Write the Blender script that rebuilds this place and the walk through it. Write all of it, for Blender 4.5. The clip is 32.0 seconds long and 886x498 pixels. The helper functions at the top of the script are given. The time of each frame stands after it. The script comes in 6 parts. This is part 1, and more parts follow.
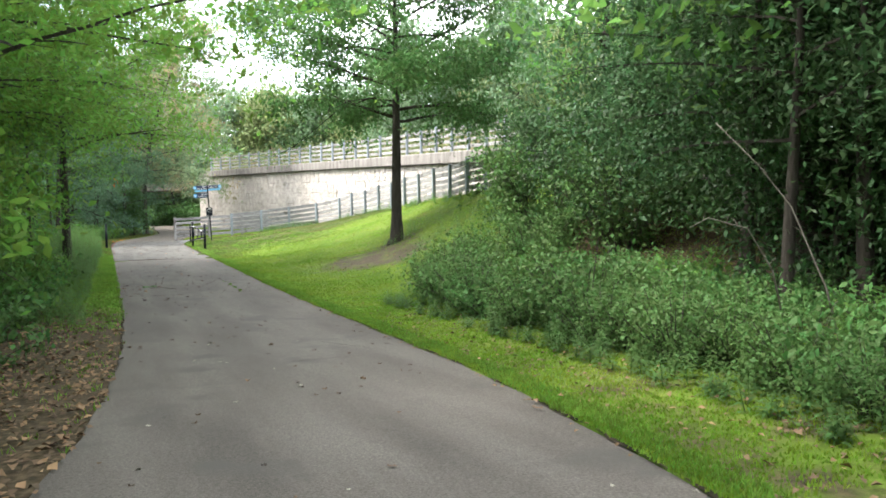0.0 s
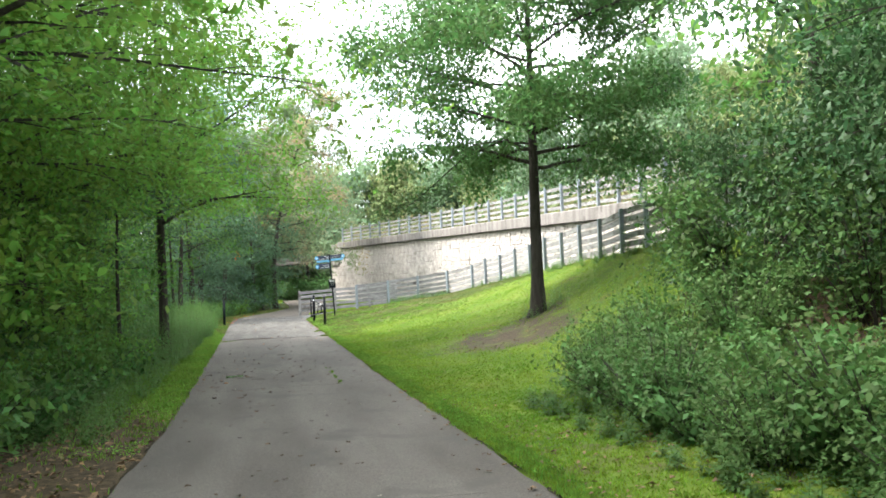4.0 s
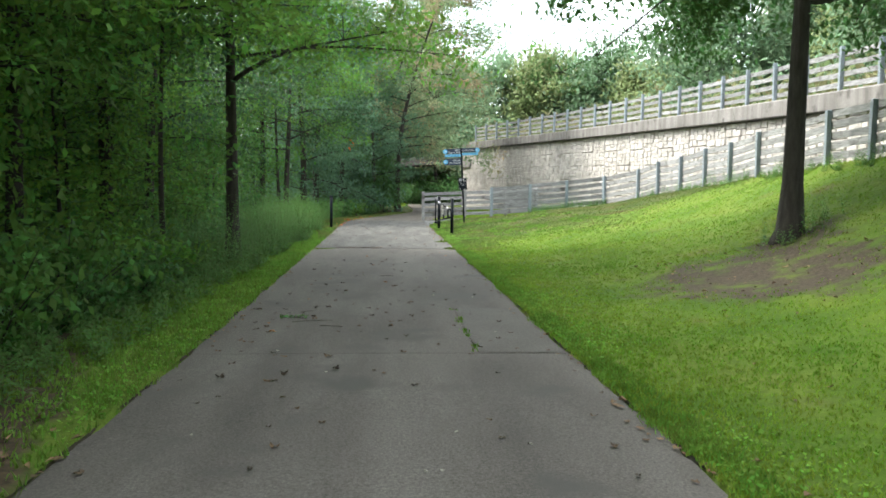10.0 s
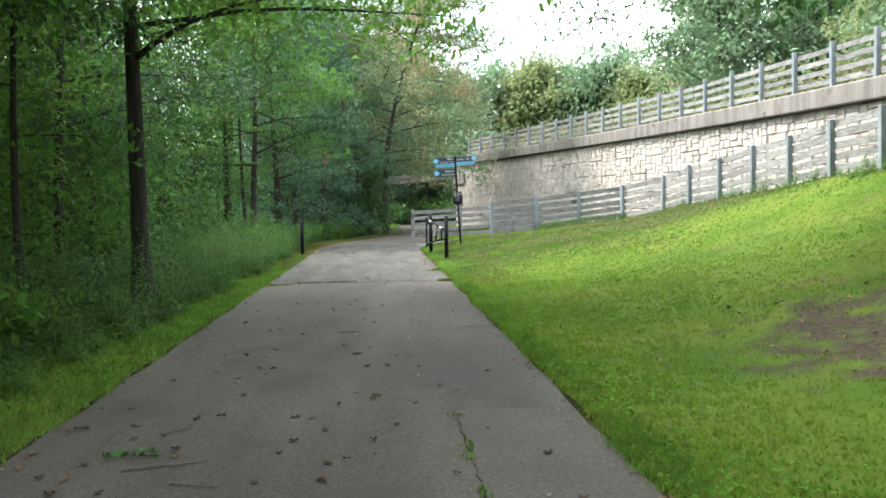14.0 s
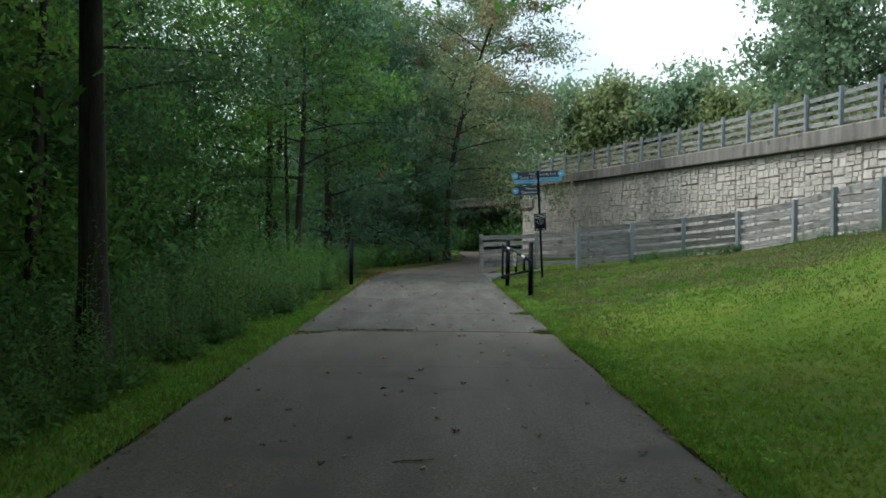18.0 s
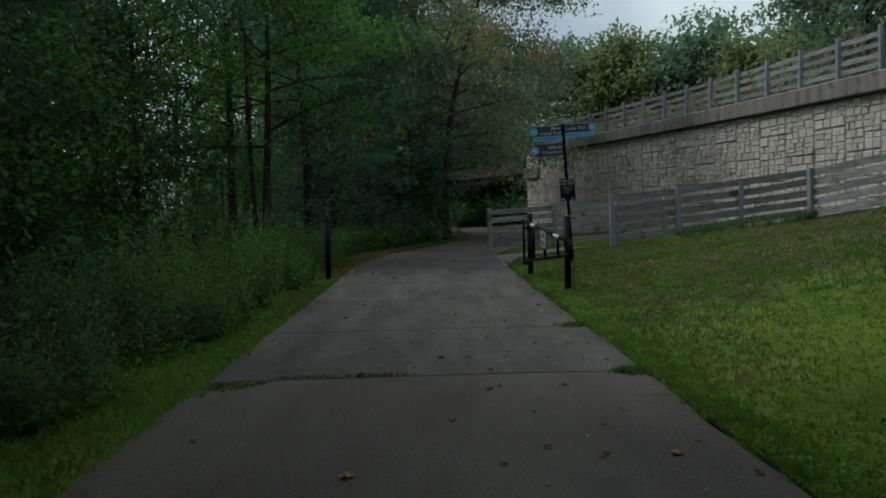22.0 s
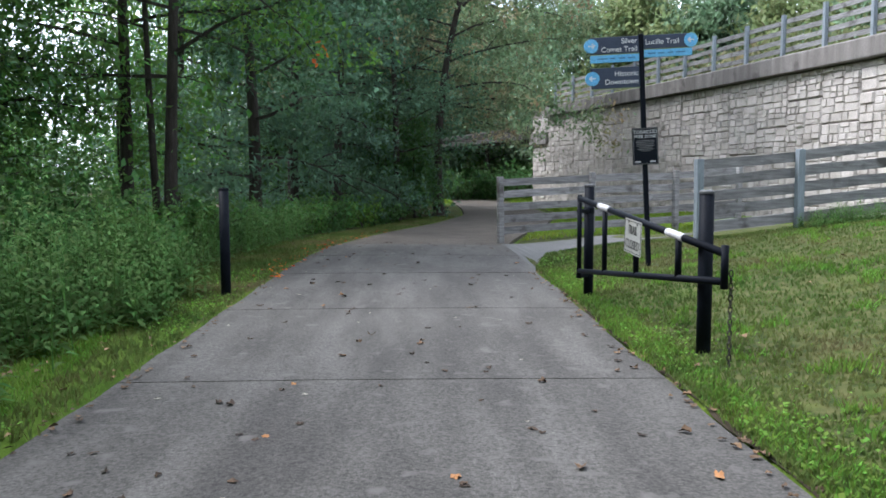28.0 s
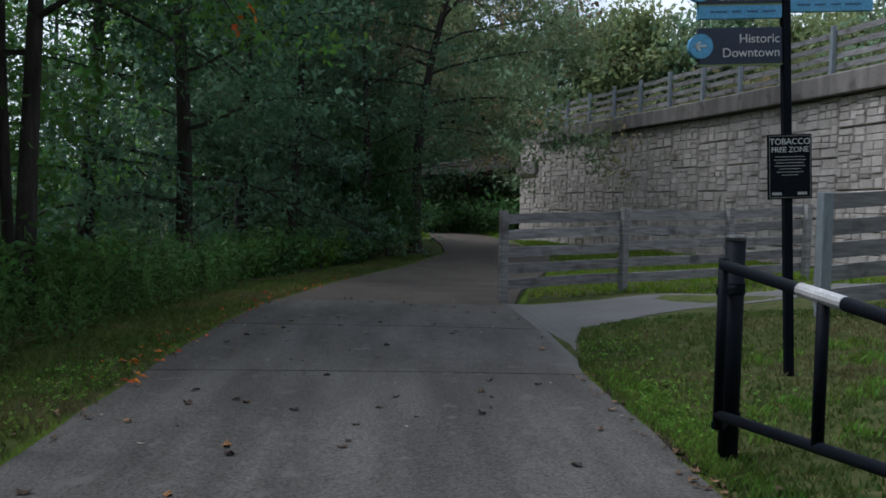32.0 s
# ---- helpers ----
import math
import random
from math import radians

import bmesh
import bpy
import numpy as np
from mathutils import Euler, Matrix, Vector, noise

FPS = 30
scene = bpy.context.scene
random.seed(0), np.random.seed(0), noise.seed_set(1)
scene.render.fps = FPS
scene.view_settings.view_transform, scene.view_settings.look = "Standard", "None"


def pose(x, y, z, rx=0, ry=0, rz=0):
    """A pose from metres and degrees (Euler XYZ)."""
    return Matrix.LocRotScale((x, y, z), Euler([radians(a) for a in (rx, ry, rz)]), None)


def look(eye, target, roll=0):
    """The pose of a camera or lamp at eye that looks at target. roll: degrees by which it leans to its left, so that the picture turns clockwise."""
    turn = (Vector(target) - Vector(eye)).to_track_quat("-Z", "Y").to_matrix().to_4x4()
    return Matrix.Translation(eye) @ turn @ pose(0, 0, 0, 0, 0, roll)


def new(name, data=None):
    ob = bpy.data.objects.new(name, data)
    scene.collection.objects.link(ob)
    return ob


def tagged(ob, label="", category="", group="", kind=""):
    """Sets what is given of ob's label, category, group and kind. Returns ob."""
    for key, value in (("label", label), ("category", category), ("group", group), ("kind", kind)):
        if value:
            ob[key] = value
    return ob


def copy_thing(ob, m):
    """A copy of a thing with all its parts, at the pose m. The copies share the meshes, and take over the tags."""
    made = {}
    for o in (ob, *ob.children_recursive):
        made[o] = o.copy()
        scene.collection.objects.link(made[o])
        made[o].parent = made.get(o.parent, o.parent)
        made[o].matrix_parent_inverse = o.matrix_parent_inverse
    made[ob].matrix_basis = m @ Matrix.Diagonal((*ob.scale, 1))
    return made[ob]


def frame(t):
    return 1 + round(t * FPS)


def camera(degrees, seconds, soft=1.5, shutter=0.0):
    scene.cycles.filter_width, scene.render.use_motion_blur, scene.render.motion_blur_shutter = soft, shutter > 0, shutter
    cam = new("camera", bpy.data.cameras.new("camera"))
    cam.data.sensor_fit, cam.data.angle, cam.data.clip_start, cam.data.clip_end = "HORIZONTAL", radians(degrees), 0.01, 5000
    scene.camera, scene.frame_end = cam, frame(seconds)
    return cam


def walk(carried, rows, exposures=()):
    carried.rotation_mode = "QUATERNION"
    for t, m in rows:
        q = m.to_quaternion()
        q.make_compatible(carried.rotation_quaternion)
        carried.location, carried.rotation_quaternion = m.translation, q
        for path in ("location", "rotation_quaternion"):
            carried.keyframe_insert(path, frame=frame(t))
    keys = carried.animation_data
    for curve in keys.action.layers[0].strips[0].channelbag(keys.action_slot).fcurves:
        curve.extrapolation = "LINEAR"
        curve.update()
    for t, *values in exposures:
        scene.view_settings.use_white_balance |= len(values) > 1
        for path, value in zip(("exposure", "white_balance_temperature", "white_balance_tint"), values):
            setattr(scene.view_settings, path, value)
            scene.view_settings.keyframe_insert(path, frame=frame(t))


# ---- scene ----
cam = camera(57.6, 32.0, soft=1.7)
METRES, EYE, TILT, LEAN, TURN = 38.5, 1.5, 0.0, 0.0, -22.9
ROWS = [
    (0.0, 0.0, 0.0, 0.0, -0.04, -3.27, 0.63),
    (0.5, 0.0004, 0.0182, -0.0004, 3.0, -2.55, 0.81),
    (1.0, -0.0009, 0.0335, -0.0008, 2.69, -0.52, 0.47),
    (1.5, -0.0008, 0.0504, -0.0014, 5.36, -0.64, 1.4),
    (2.0, -0.0027, 0.0644, -0.0021, 6.16, 0.72, -0.31),
    (2.5, -0.0037, 0.0806, -0.0026, 6.66, 0.51, 2.25),
    (3.0, -0.0051, 0.095, -0.0032, 8.21, 0.92, 1.38),
    (3.5, -0.0065, 0.1098, -0.0034, 8.53, 1.11, 1.78),
    (5.5, -0.0216, 0.1686, -0.0064, 14.12, 4.62, 2.51),
    (6.0, -0.0245, 0.1881, -0.0083, 14.23, 1.84, 2.2),
    (6.5, -0.0293, 0.2042, -0.0088, 14.73, -1.43, 1.03),
    (7.0, -0.033, 0.2206, -0.009, 14.76, -1.72, 0.64),
    (7.5, -0.0382, 0.237, -0.0097, 17.16, -4.61, 0.27),
    (8.0, -0.0447, 0.2523, -0.0104, 16.59, -4.58, 0.08),
    (8.5, -0.0511, 0.2684, -0.0114, 19.9, -6.22, 0.8),
    (9.0, -0.0583, 0.2815, -0.0116, 19.04, -6.05, 1.02),
    (9.5, -0.0637, 0.2974, -0.0119, 19.12, -5.59, 1.39),
    (10.0, -0.0713, 0.3121, -0.0128, 18.76, -4.35, -0.7),
    (10.5, -0.0758, 0.3272, -0.0134, 18.32, -4.62, 0.16),
    (11.0, -0.0831, 0.3409, -0.0138, 18.58, -2.74, -1.07),
    (11.5, -0.0883, 0.355, -0.015, 18.31, -3.36, -0.14),
    (12.0, -0.0926, 0.3703, -0.0154, 18.54, -5.28, 0.15),
    (12.5, -0.0975, 0.3854, -0.0151, 17.91, -5.18, -0.61),
    (13.0, -0.1009, 0.4018, -0.0154, 18.5, -5.08, 0.04),
    (13.5, -0.1062, 0.4164, -0.016, 18.03, -4.83, -0.75),
    (14.0, -0.1107, 0.4328, -0.0165, 18.3, -2.91, 0.96),
    (14.5, -0.1179, 0.4471, -0.0175, 18.76, -2.7, -0.67),
    (16.5, -0.1432, 0.5038, -0.0177, 20.95, -2.12, -0.38),
    (17.0, -0.1502, 0.5159, -0.0174, 21.85, -0.03, -0.73),
    (17.5, -0.1559, 0.5297, -0.0183, 22.22, -0.43, -0.15),
    (18.0, -0.1635, 0.5417, -0.0185, 22.31, -1.01, -0.52),
    (18.5, -0.169, 0.555, -0.019, 22.27, -1.41, 0.01),
    (19.0, -0.1756, 0.5695, -0.0193, 24.81, -4.46, 0.4),
    (19.5, -0.1812, 0.5837, -0.019, 24.75, -4.89, 1.05),
    (20.0, -0.1859, 0.5984, -0.0182, 24.6, -4.48, 1.0),
    (20.5, -0.1929, 0.6112, -0.0181, 22.58, -3.29, 1.15),
    (21.0, -0.1991, 0.6262, -0.0182, 21.98, -3.21, 2.09),
    (21.5, -0.2073, 0.6399, -0.0182, 21.89, -2.45, 1.32),
    (22.0, -0.2131, 0.6544, -0.0185, 22.03, -2.75, 1.49),
    (22.5, -0.2204, 0.6677, -0.0193, 22.07, -4.59, 1.07),
    (23.0, -0.2255, 0.6823, -0.0198, 21.62, -5.17, 0.85),
    (23.5, -0.2315, 0.6963, -0.0196, 21.71, -5.34, -0.13),
    (24.0, -0.2369, 0.71, -0.0196, 21.23, -5.61, -0.2),
    (24.5, -0.2424, 0.7254, -0.0194, 21.66, -5.82, 0.48),
    (25.0, -0.2486, 0.7393, -0.0189, 21.38, -5.76, 0.43),
    (25.5, -0.2535, 0.7543, -0.0188, 21.7, -4.65, 0.8),
    (27.5, -0.2754, 0.8108, -0.0205, 20.86, -4.81, -0.97),
    (28.0, -0.2822, 0.8258, -0.0201, 21.42, -4.82, 0.14),
    (28.5, -0.2882, 0.8392, -0.0198, 21.17, -4.93, 0.4),
    (29.0, -0.294, 0.8544, -0.0198, 21.59, -4.9, 0.36),
    (29.5, -0.3005, 0.8689, -0.02, 21.1, -5.18, 0.51),
    (30.0, -0.3051, 0.884, -0.0196, 20.62, -3.72, 2.13),
    (30.5, -0.3108, 0.8966, -0.0197, 20.39, -3.79, 0.55),
    (31.0, -0.3154, 0.9092, -0.0192, 20.17, -2.71, 0.04),
    (31.5, -0.3211, 0.9225, -0.0184, 20.15, -2.7, -0.33),
    (32.0, -0.3282, 0.9348, -0.0187, 19.62, -2.67, -1.3),
]
EXPOSE = [(0.0, 2.0, 6500, 9), (3.5, 2.05, 6500, 9), (6.0, 1.72, 6400, 5), (9.0, 1.65, 6350, 5), (13.0, 1.65, 6350, 5), (14.5, 1.65, 6400, 6), (16.5, -0.52, 6100, 2), (17.5, -0.2, 6100, 2), (18.0, 0.2, 6050, 1), (19.0, 0.82, 6000, 0), (20.5, 0.65, 6000, 0), (21.0, 0.35, 6000, 0), (21.5, -0.5, 6000, 1), (22.0, -0.95, 6000, 1), (22.5, -0.3, 5950, 0), (23.0, 0.32, 5900, 2), (24.0, 1.25, 5800, 10), (28.0, 1.0, 5780, 12), (30.0, 1.05, 5760, 13), (31.0, 0.85, 5760, 13), (31.5, 0.2, 5760, 12), (32.0, -0.4, 5700, 11)]
walk(cam, [(t, pose(0, 0, EYE, TILT, LEAN, TURN) @ pose(METRES * x, METRES * y, METRES * z, 90 + pitch, roll, yaw)) for t, x, y, z, yaw, pitch, roll in ROWS], EXPOSE)

# ---- world, sun ----
SUN_EL, SUN_AZ = radians(55), radians(-68)   # azimuth from +y towards +x
world = bpy.data.worlds.new("sky")
scene.world = world
world.use_nodes = True
wn, wl = world.node_tree.nodes, world.node_tree.links
sky = wn.new("ShaderNodeTexSky")
sky.sky_type, sky.sun_disc = "NISHITA", False
sky.sun_elevation, sky.sun_rotation = SUN_EL, SUN_AZ
sky.air_density, sky.dust_density, sky.ozone_density = 1.0, 3.0, 1.0
cloud_at = wn.new("ShaderNodeTexCoord")
cloud = wn.new("ShaderNodeTexNoise")
cloud.inputs["Scale"].default_value, cloud.inputs["Detail"].default_value = 2.2, 6.0
cramp = wn.new("ShaderNodeValToRGB")
cramp.color_ramp.elements[0].position, cramp.color_ramp.elements[1].position = 0.36, 0.56
cramp.color_ramp.elements[0].color = (0.35, 0.35, 0.35, 1)
cmix = wn.new("ShaderNodeMix")
cmix.data_type = "RGBA"
cmix.inputs["B"].default_value = (9.0, 9.3, 9.7, 1)
wl.new(cloud_at.outputs["Generated"], cloud.inputs["Vector"])
wl.new(cloud.outputs["Fac"], cramp.inputs["Fac"])
wl.new(cramp.outputs["Color"], cmix.inputs["Factor"])
wl.new(sky.outputs["Color"], cmix.inputs["A"])
wl.new(cmix.outputs["Result"], wn["Background"].inputs["Color"])
wn["Background"].inputs["Strength"].default_value = 0.15

sun = new("sun", bpy.data.lights.new("sun", "SUN"))
sun.data.energy, sun.data.angle, sun.data.color = 3.3, radians(24), (1.0, 0.955, 0.88)
sun.matrix_basis = look((0, 0, 0), (-math.cos(SUN_EL) * math.sin(SUN_AZ), -math.cos(SUN_EL) * math.cos(SUN_AZ), -math.sin(SUN_EL)))

# ---- materials ----


def mat(name, cols, scale=3.0, rough=0.85, bump=0.2, fine=40.0, metal=0.0, spots=None, piece=0.0, streak=None, island=0.0, leaf=0.0, speck=None, gloss=0.5):
    """A procedural surface: three colours mixed by coarse noise, fine grain, relief; piece and island vary it from piece to piece."""
    m = bpy.data.materials.new(name)
    m.use_nodes = True
    n, l = m.node_tree.nodes, m.node_tree.links
    bsdf = n["Principled BSDF"]
    geo = n.new("ShaderNodeNewGeometry")
    vec = geo.outputs["Position"]
    if streak:
        mp = n.new("ShaderNodeVectorMath")
        mp.operation = "MULTIPLY"
        mp.inputs[1].default_value = streak
        l.new(vec, mp.inputs[0])
        vec = mp.outputs[0]
    coarse = n.new("ShaderNodeTexNoise")
    coarse.inputs["Scale"].default_value, coarse.inputs["Detail"].default_value = scale, 5.0
    l.new(vec, coarse.inputs["Vector"])
    ramp = n.new("ShaderNodeValToRGB")
    els = ramp.color_ramp.elements
    els[0].position, els[1].position = 0.32, 0.68
    els[0].color, els[1].color = (*cols[0], 1), (*cols[-1], 1)
    if len(cols) > 2:
        els.new(0.5).color = (*cols[1], 1)
    l.new(coarse.outputs["Fac"], ramp.inputs["Fac"])
    out = ramp.outputs["Color"]
    grain = n.new("ShaderNodeTexNoise")
    grain.inputs["Scale"].default_value, grain.inputs["Detail"].default_value = fine, 3.0
    l.new(vec, grain.inputs["Vector"])
    hsv = n.new("ShaderNodeHueSaturation")
    l.new(out, hsv.inputs["Color"])
    gm = n.new("ShaderNodeMapRange")
    gm.inputs["From Min"].default_value, gm.inputs["From Max"].default_value = 0.3, 0.7
    gm.inputs["To Min"].default_value, gm.inputs["To Max"].default_value = 0.8, 1.2
    l.new(grain.outputs["Fac"], gm.inputs["Value"])
    val = gm.outputs["Result"]
    if speck:
        st = n.new("ShaderNodeTexNoise")
        st.inputs["Scale"].default_value, st.inputs["Detail"].default_value, st.inputs["Roughness"].default_value = speck[0], 8.0, 0.75
        l.new(geo.outputs["Position"], st.inputs["Vector"])
        sq = n.new("ShaderNodeMapRange")
        sq.inputs["From Min"].default_value, sq.inputs["From Max"].default_value = 0.25, 0.75
        sq.inputs["To Min"].default_value, sq.inputs["To Max"].default_value = 1 - speck[1], 1 + speck[1]
        l.new(st.outputs["Fac"], sq.inputs["Value"])
        mu = n.new("ShaderNodeMath")
        mu.operation = "MULTIPLY"
        l.new(val, mu.inputs[0])
        l.new(sq.outputs["Result"], mu.inputs[1])
        val = mu.outputs[0]
    rnd = None
    if piece:
        info = n.new("ShaderNodeObjectInfo")
        rnd, amount = info.outputs["Random"], piece
    if island:
        rnd, amount = geo.outputs["Random Per Island"], island
    if rnd is not None:
        rm = n.new("ShaderNodeMapRange")
        rm.inputs["To Min"].default_value, rm.inputs["To Max"].default_value = 1 - amount, 1 + amount
        l.new(rnd, rm.inputs["Value"])
        mul = n.new("ShaderNodeMath")
        mul.operation = "MULTIPLY"
        l.new(val, mul.inputs[0])
        l.new(rm.outputs["Result"], mul.inputs[1])
        val = mul.outputs[0]
    l.new(val, hsv.inputs["Value"])
    if leaf:
        hm = n.new("ShaderNodeMapRange")
        hm.inputs["To Min"].default_value, hm.inputs["To Max"].default_value = 0.475, 0.52
        l.new(geo.outputs["Random Per Island"], hm.inputs["Value"])
        l.new(hm.outputs["Result"], hsv.inputs["Hue"])
    out = hsv.outputs["Color"]
    if spots:
        sp = n.new("ShaderNodeTexNoise")
        sp.inputs["Scale"].default_value, sp.inputs["Detail"].default_value = spots[1], 4.0
        l.new(geo.outputs["Position"], sp.inputs["Vector"])
        sr = n.new("ShaderNodeMapRange")
        sr.inputs["From Min"].default_value, sr.inputs["From Max"].default_value = spots[2], spots[2] + 0.12
        l.new(sp.outputs["Fac"], sr.inputs["Value"])
        sm = n.new("ShaderNodeMix")
        sm.data_type = "RGBA"
        sm.inputs["B"].default_value = (*spots[0], 1)
        l.new(sr.outputs["Result"], sm.inputs["Factor"])
        l.new(out, sm.inputs["A"])
        out = sm.outputs["Result"]
    l.new(out, bsdf.inputs["Base Color"])
    bsdf.inputs["Roughness"].default_value, bsdf.inputs["Metallic"].default_value = rough, metal
    bsdf.inputs["Specular IOR Level"].default_value = gloss
    if bump:
        bp = n.new("ShaderNodeBump")
        bp.inputs["Strength"].default_value, bp.inputs["Distance"].default_value = bump, 0.02
        l.new(grain.outputs["Fac"], bp.inputs["Height"])
        l.new(bp.outputs["Normal"], bsdf.inputs["Normal"])
    if leaf:
        tr = n.new("ShaderNodeBsdfTranslucent")
        l.new(out, tr.inputs["Color"])
        mx = n.new("ShaderNodeMixShader")
        mx.inputs["Fac"].default_value = leaf
        l.new(bsdf.outputs[0], mx.inputs[1])
        l.new(tr.outputs[0], mx.inputs[2])
        l.new(mx.outputs[0], n["Material Output"].inputs["Surface"])
        bsdf.inputs["Specular IOR Level"].default_value = 0.2
    return m


M_TRAIL = mat("worn_concrete", [(0.064, 0.0555, 0.049), (0.087, 0.0755, 0.0665), (0.112, 0.0985, 0.088)], 0.9, 0.9, 0.13, 120, spots=((0.066, 0.06, 0.054), 1.1, 0.58), speck=(55, 0.75), gloss=0.3, streak=(1.6, 0.3, 1.0))
M_SLAB = mat("brushed_concrete", [(0.054, 0.050, 0.046), (0.074, 0.069, 0.063), (0.102, 0.095, 0.088)], 1.3, 0.9, 0.2, 90, spots=((0.115, 0.107, 0.099), 6.5, 0.6), piece=0.06, speck=(48, 0.95), gloss=0.3, streak=(2.2, 0.4, 1.0))
M_ASPHALT = mat("brown_asphalt", [(0.052, 0.042, 0.033), (0.08, 0.066, 0.053)], 1.5, 0.95, 0.35, 120)
M_WALK = mat("sidewalk_concrete", [(0.08, 0.079, 0.077), (0.108, 0.106, 0.103)], 1.4, 0.9, 0.2, 100)
M_JOINT = mat("joint_dirt", [(0.02, 0.02, 0.013), (0.045, 0.036, 0.025)], 6, 0.95, 0.3, 80, gloss=0.05)
M_GROUND = mat("grass_ground", [(0.052, 0.096, 0.011), (0.078, 0.122, 0.016), (0.104, 0.136, 0.023)], 0.8, 0.95, 0.4, 60, spots=((0.1, 0.092, 0.036), 0.7, 0.62), speck=(14, 0.4), gloss=0.1)


def add_mask(m, attribute, colours, scale):
    """Lays a second soil over a ground material where a mesh attribute and noise say so."""
    n, l = m.node_tree.nodes, m.node_tree.links
    bsdf = n["Principled BSDF"]
    old = bsdf.inputs["Base Color"].links[0].from_socket
    at = n.new("ShaderNodeAttribute")
    at.attribute_name = attribute
    geo = n.new("ShaderNodeNewGeometry")
    tex = n.new("ShaderNodeTexNoise")
    tex.inputs["Scale"].default_value, tex.inputs["Detail"].default_value = scale, 6.0
    l.new(geo.outputs["Position"], tex.inputs["Vector"])
    add = n.new("ShaderNodeMath")
    l.new(at.outputs["Fac"], add.inputs[0])
    l.new(tex.outputs["Fac"], add.inputs[1])
    edge = n.new("ShaderNodeMapRange")
    edge.inputs["From Min"].default_value, edge.inputs["From Max"].default_value = 0.92, 1.12
    l.new(add.outputs[0], edge.inputs["Value"])
    ramp = n.new("ShaderNodeValToRGB")
    ramp.color_ramp.elements[0].color, ramp.color_ramp.elements[1].color = (*colours[0], 1), (*colours[1], 1)
    ramp.color_ramp.elements[0].position, ramp.color_ramp.elements[1].position = 0.35, 0.65
    tex2 = n.new("ShaderNodeTexNoise")
    tex2.inputs["Scale"].default_value, tex2.inputs["Detail"].default_value = scale * 9, 4.0
    l.new(geo.outputs["Position"], tex2.inputs["Vector"])
    l.new(tex2.outputs["Fac"], ramp.inputs["Fac"])
    mx = n.new("ShaderNodeMix")
    mx.data_type = "RGBA"
    l.new(edge.outputs["Result"], mx.inputs["Factor"])
    l.new(old, mx.inputs["A"])
    l.new(ramp.outputs["Color"], mx.inputs["B"])
    l.new(mx.outputs["Result"], bsdf.inputs["Base Color"])


add_mask(M_GROUND, "litter", ((0.035, 0.028, 0.018), (0.085, 0.062, 0.038)), 1.6)
add_mask(M_GROUND, "dull", ((0.03, 0.046, 0.012), (0.085, 0.085, 0.032)), 1.1)
add_mask(M_GROUND, "bare", ((0.03, 0.024, 0.017), (0.082, 0.065, 0.047)), 2.4)
M_GRASS = mat("grass_blades", [(0.115, 0.22, 0.02), (0.168, 0.272, 0.03), (0.212, 0.29, 0.04)], 0.7, 0.7, 0, 5, island=0.2, leaf=0.55, spots=((0.185, 0.19, 0.055), 0.6, 0.62))
M_GRASS_DULL = mat("dull_grass_blades", [(0.075, 0.13, 0.03), (0.115, 0.16, 0.042), (0.17, 0.165, 0.065)], 0.9, 0.75, 0, 5, island=0.25, leaf=0.5, spots=((0.16, 0.14, 0.07), 0.9, 0.58))
M_CLOVER = mat("clover_leaves", [(0.13, 0.27, 0.036), (0.19, 0.33, 0.05)], 0.9, 0.65, 0, 5, island=0.25, leaf=0.5)
M_VERGE = mat("verge_blades", [(0.115, 0.232, 0.034), (0.172, 0.288, 0.047)], 0.9, 0.7, 0, 5, island=0.3, leaf=0.55)
M_SHRUB = mat("shrub_leaves", [(0.052, 0.112, 0.03), (0.085, 0.155, 0.046)], 0.7, 0.6, 0, 5, island=0.24, leaf=0.4)
M_RUST = mat("rusty_leaf", [(0.22, 0.1, 0.035), (0.34, 0.16, 0.055)], 6, 0.8, 0, 5, island=0.3)
M_PATCH = mat("patch_concrete", [(0.084, 0.0745, 0.0665), (0.102, 0.091, 0.082)], 2.0, 0.9, 0.3, 120, speck=(34, 0.6), gloss=0.3)
M_WEED = mat("weed_leaves", [(0.07, 0.154, 0.036), (0.12, 0.222, 0.06)], 0.8, 0.7, 0, 5, island=0.25, leaf=0.42)
M_LEAF = mat("leaves_mid", [(0.084, 0.19, 0.042), (0.13, 0.262, 0.062)], 0.5, 0.55, 0, 5, island=0.24, leaf=0.58)
M_LEAF_LIGHT = mat("leaves_light", [(0.108, 0.228, 0.038), (0.166, 0.312, 0.058)], 0.5, 0.55, 0, 5, island=0.24, leaf=0.58)
M_LEAF_DARK = mat("leaves_dark", [(0.06, 0.14, 0.04), (0.1, 0.2, 0.062)], 0.5, 0.55, 0, 5, island=0.24, leaf=0.42)
M_LEAF_PINE = mat("needles", [(0.0784, 0.157, 0.103), (0.123, 0.213, 0.14)], 0.5, 0.6, 0, 5, island=0.24, leaf=0.5)
M_LEAF_BROWN = mat("leaves_turning", [(0.144, 0.222, 0.114), (0.186, 0.258, 0.132), (0.36, 0.258, 0.156)], 0.5, 0.65, 0, 5, island=0.24, leaf=0.4)
# The wood's shade is put into this leaf colour.
M_LEAF_SHADE = mat("leaves_painted_shade", [(0.042, 0.095, 0.04), (0.07, 0.135, 0.056)], 0.5, 0.5, 0, 5, island=0.24, leaf=0.45)
M_LEAF_BLUE = mat("leaves_blue_green", [(0.103, 0.198, 0.115), (0.159, 0.265, 0.161)], 0.5, 0.55, 0, 5, island=0.24, leaf=0.6)
